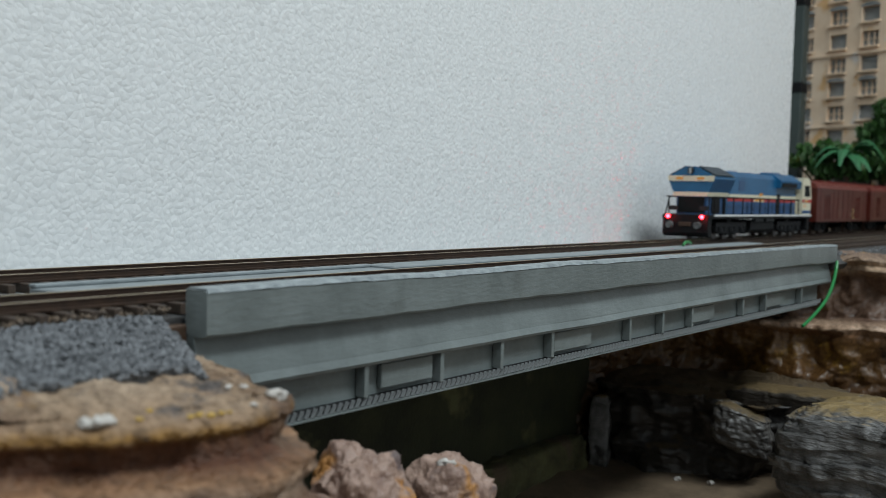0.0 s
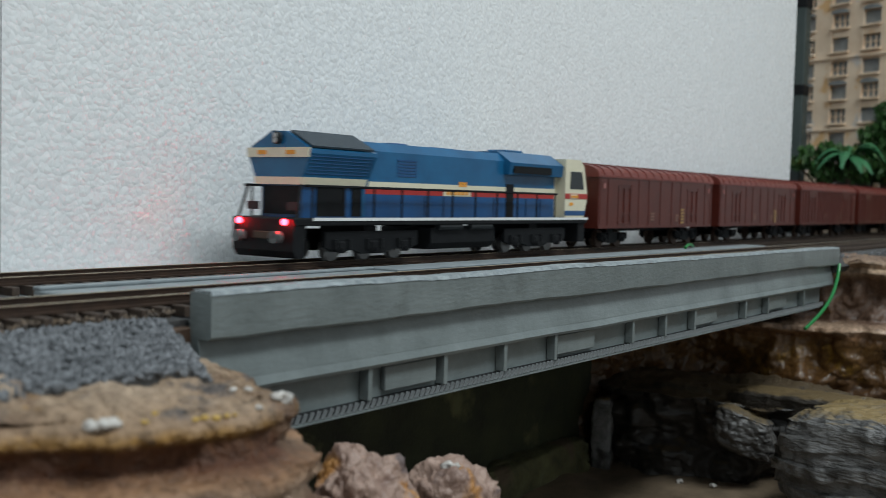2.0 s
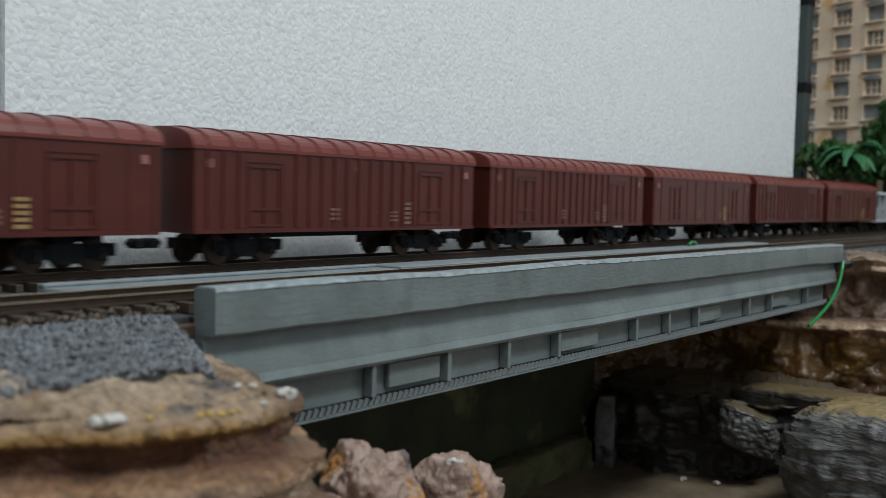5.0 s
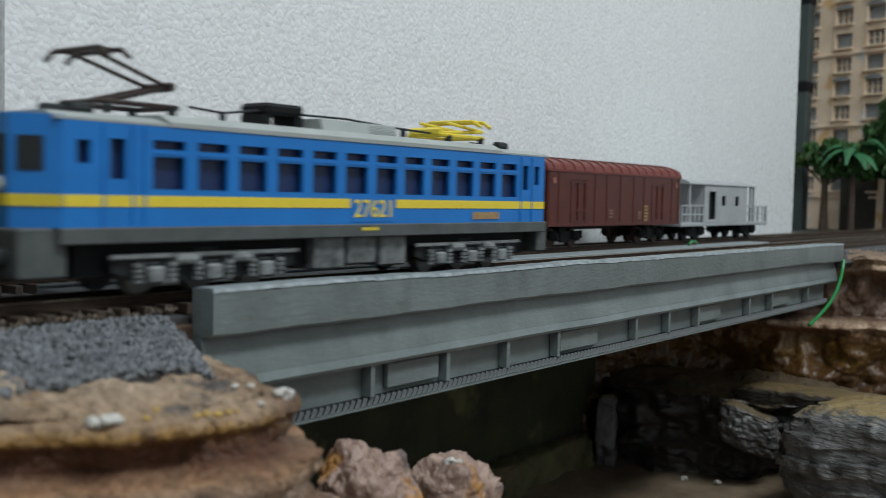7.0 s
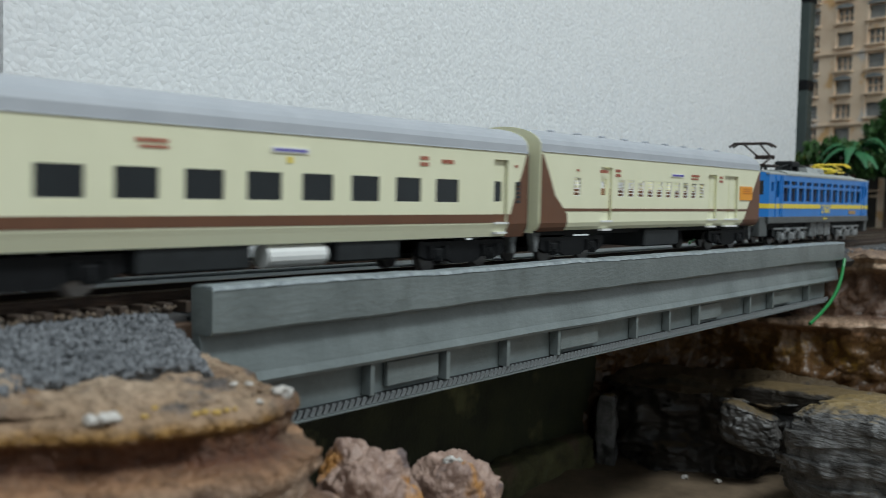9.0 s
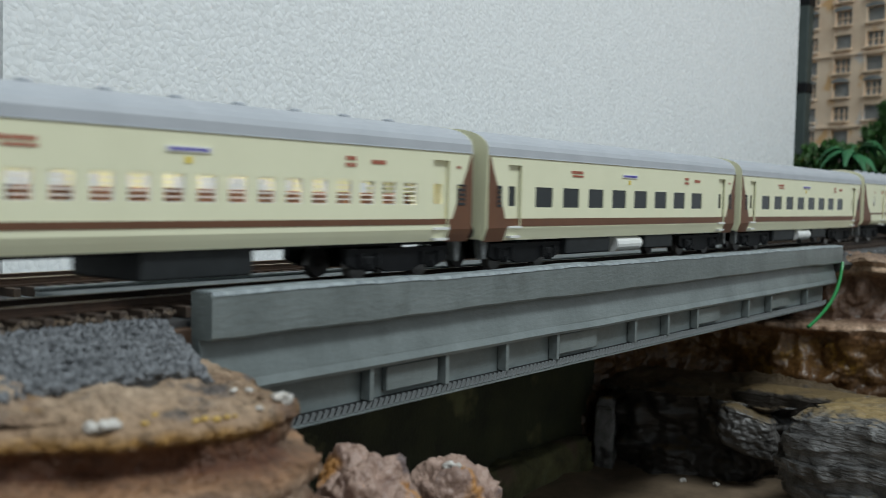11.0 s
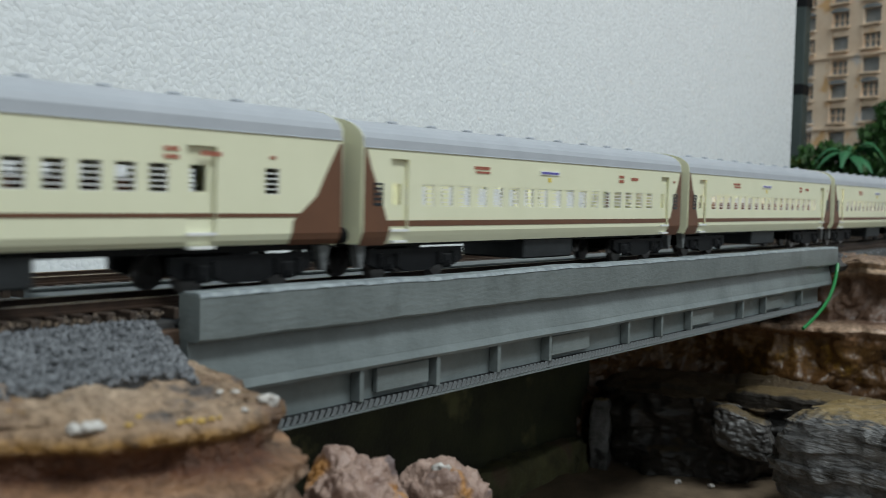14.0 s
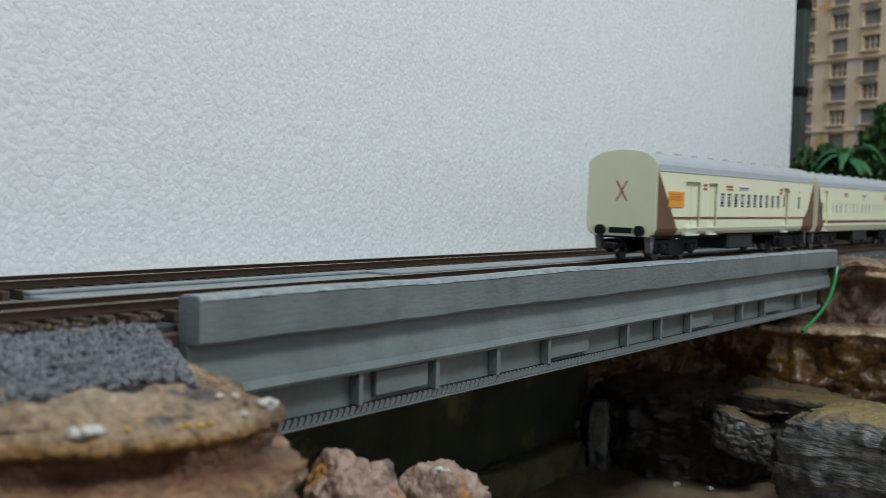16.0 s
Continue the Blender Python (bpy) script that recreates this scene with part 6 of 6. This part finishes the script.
        for a, d in small if kind != "luggage" else ():
            bm = bmesh.new()
            y0, y1 = sorted((y + s * 0.0003, y + s * 0.0005))
            pierced(bm, a, d, z0, z1, y0, y1, [(a + 0.0005, d - 0.0005, z0 + 0.0009 + 0.0016 * k, z0 + 0.0018 + 0.0016 * k) for k in range(4)])
            part("end_window", bm, GLASS_D, c, "small dark end window")
        yy = y + s * 0.0001
        if kind == "luggage":
            bm = bmesh.new()
            y0, y1 = sorted((y, y + s * 0.0005))
            box(bm, 0.0121, 0.0302, y0, y1, 0.0272, 0.0348)
            sign = part("route_sign", bm, ORANGE, c, "orange sign board with faded lettering")
            bars(sign, 0.0138, 0.0330, 0.0130, 0.0007, SIGN_TXT, y + s * 0.0005, n=6, rows=3)
            bars(c, 0.0545, 0.0382, 0.0050, 0.0012, RED_TXT, yy, n=3, rows=2)
        x = L * 0.44
        bm = bmesh.new()
        box(bm, x, x + 0.0145, *sorted((y, y + s * 0.0004)), 0.0376, 0.0392)
        bd = part("destination_board", bm, WHITE, c, "white destination board with blue lettering")
        bars(bd, x + 0.0008, 0.0380, 0.0130, 0.0008, BLUE_TXT, y + s * 0.0004, n=11)
        xt = L * 0.36 if kind == "luggage" else L * 0.25
        bars(c, xt, 0.0382, 0.0100, 0.0011, RED_TXT, yy, n=7)
        bars(c, xt + 0.0012, 0.0368, 0.0090, 0.0008, RED_TXT, yy, n=9)
        bars(c, L * 0.72, 0.0382, 0.0050, 0.0012, RED_TXT, yy, n=3, rows=2)
        bars(c, L * 0.77, 0.0374, 0.0072, 0.0013, RED_TXT, yy, n=5)
        bars(c, L - 0.0095 if kind != "luggage" else 0.2075, 0.0375, 0.0024, 0.0009, RED_TXT, yy, n=2)
        if kind != "luggage":
            bars(c, L * 0.465, 0.0348, 0.0026, 0.0018, YELLOW, yy, "emblem", n=1)
    for x in (0.034, L - 0.034):
        bogie(c, x, (-0.0160, 0.0160), 0.052, BLACK, 0.0040, 0.0105, WHEEL_S, 0.0140, r=0.0050)
    bm = bmesh.new()
    box(bm, 0.004, L - 0.004, -0.012, 0.012, 0.0112, b + 0.0005)
    part("underframe", bm, BLACK, c)
    if kind == "ac":
        bm = bmesh.new()
        cyl(bm, (0.118, -0.0135, 0.0082), 0.0034, 0.024, "X", 16)
        part("air_cylinder", bm, WHITE, c, "white underfloor cylinder")
        bm = bmesh.new()
        box(bm, 0.135, 0.165, -0.0160, 0.0160, 0.0055, 0.0125, 0.0006)
        part("battery_box", bm, DARK, c)
        bm = bmesh.new()
        box(bm, 0.062, 0.100, -0.0160, 0.0160, 0.0050, 0.0125, 0.0006)
    else:
        bm = bmesh.new()
        box(bm, 0.100, 0.138, -0.0150, 0.0150, 0.0045, 0.0125, 0.0006)
    part("battery_box", bm, DARK, c)
    bm = bmesh.new()
    for i in range(5):
        box(bm, L + 0.0004 + i * 0.0009, L + i * 0.0009 + 0.0011, -0.0132 + 0.0004 * (i % 2), 0.0132 - 0.0004 * (i % 2), 0.0150, 0.0440)
    box(bm, L + 0.0004, L + 0.0046, -0.0126, 0.0126, 0.0158, 0.0434)
    part("gangway_bellows", bm, BLACK, c, "black corridor bellows")
    for x, q in ((0.0, -1), (L, 1)):
        coupler(c, x, q)
        xa, xb = sorted((x, x + q * 0.0006))
        for s in (-1, 1):
            bm = bmesh.new()
            cyl(bm, (x + q * 0.0016, s * 0.0105, 0.0152), 0.0026, 0.0032, "X", 16)
            part("buffer", bm, BLACK, c)
        bm = bmesh.new()
        box(bm, xa, xb, -0.0155, 0.0155, 0.0125, 0.0178)
        part("buffer_beam", bm, CREAM, c)
        bm = bmesh.new()
        box(bm, *sorted((x + q * 0.0006, x + q * 0.0010)), -0.0062, 0.0062, 0.0138, 0.0166)
        part("gangway_slot", bm, BLACK, c)
        for s in (-1, 1):
            bm = bmesh.new()
            xx = x - q * 0.0035
            plate(bm, [(xx - 0.0024, 0.0125), (xx + 0.0024, 0.0125), (xx + 0.0007, 0.0050), (xx - 0.0007, 0.0050)], *sorted((s * 0.0120, s * 0.0150)))
            part("step_hanger", bm, UNDER_GREY, c)
    return c


def tail_cross(c):
    bm = bmesh.new()
    for q in (-1, 1):
        m = Matrix.Translation((-0.00052, 0.0, 0.0345)) @ Matrix.Rotation(q * 0.52, 4, "X")
        bmesh.ops.create_cube(bm, size=1, matrix=m @ Matrix.Diagonal((0.0002, 0.0006, 0.0115, 1)))
    part("tail_cross", bm, RED, c, "thin red cross on the end wall")


# ---- the two trains ----
PITCH_W, PITCH_C = 0.1805, 0.2475

loco_d = diesel()
wagon_a, wagon_b = wagon(False), wagon(True)
wagons = [wagon_a, copy_thing(wagon_a, Matrix()), wagon_b, copy_thing(wagon_b, Matrix()), copy_thing(wagon_a, Matrix()),
          copy_thing(wagon_b, Matrix()), copy_thing(wagon_a, Matrix())]
van = brake_van()
loco_e = electric()
G = "coaches of the passenger train"
last = coach("luggage", "cream and brown luggage coach at the tail, orange sign", SEAT_BROWN, G, False)
first = coach("luggage", "cream and brown luggage coach with an orange sign behind the locomotive", SEAT_BROWN, G)
tail_cross(last)
second_b = coach("second", "cream and brown second-class coach with pale empty windows", None, G)
second_c = coach("second", "cream and brown coach with brown seats behind barred windows", SEAT_BROWN, G)
second_d = copy_thing(second_c, Matrix())
ac_e = coach("ac", "cream and brown air-conditioned coach with dark sealed windows", None, G)
ac_f = copy_thing(ac_e, Matrix())


def keyed(ob, knots, shift, y, turn=0.0):
    walk(ob, [(t, pose(x + shift, y, 0, 0, 0, turn)) for t, x in knots])


def motions():
    # front of the first wagon, and rear of the last coach, along X
    freight = [(0, 0.9790), (0.5, 0.8752), (1, 0.7735), (1.5, 0.6722), (2, 0.5685), (2.5, 0.4650), (3, 0.3600), (3.5, 0.2535), (4, 0.1435),
               (4.5, 0.030), (5, -0.086), (5.5, -0.209), (6, -0.335), (6.5, -0.4590), (7, -0.5740), (7.5, -0.6840), (8, -0.790), (9, -1.010),
               (10, -1.225), (12, -1.65), (14, -2.06), (16, -2.46)]
    keyed(loco_d, freight, -0.2445, D)
    for i, w in enumerate(wagons):
        keyed(w, freight, i * PITCH_W, D)
    keyed(van, freight, 7 * PITCH_W - 0.008, D)
    express = [(0, -2.93), (2, -2.545), (4, -2.16), (5.5, -1.870), (6.5, -1.665), (7, -1.561), (7.5, -1.4520), (8, -1.334), (8.5, -1.215), (9, -1.098),
               (9.5, -0.983), (10, -0.868), (10.5, -0.753), (11, -0.639), (11.5, -0.522), (12, -0.398), (12.5, -0.279), (13, -0.172), (13.5, -0.066),
               (14, 0.040), (14.5, 0.149), (15, 0.260), (15.5, 0.376), (16, 0.4991)]
    for i, c in enumerate((last, second_b, second_c, second_d, ac_e, ac_f)):
        keyed(c, express, i * PITCH_C, 0.0)
    keyed(first, express, 6 * PITCH_C + 0.2370, 0.0, 180.0)
    keyed(loco_e, express, 7 * PITCH_C + 0.004, 0.0)


motions()
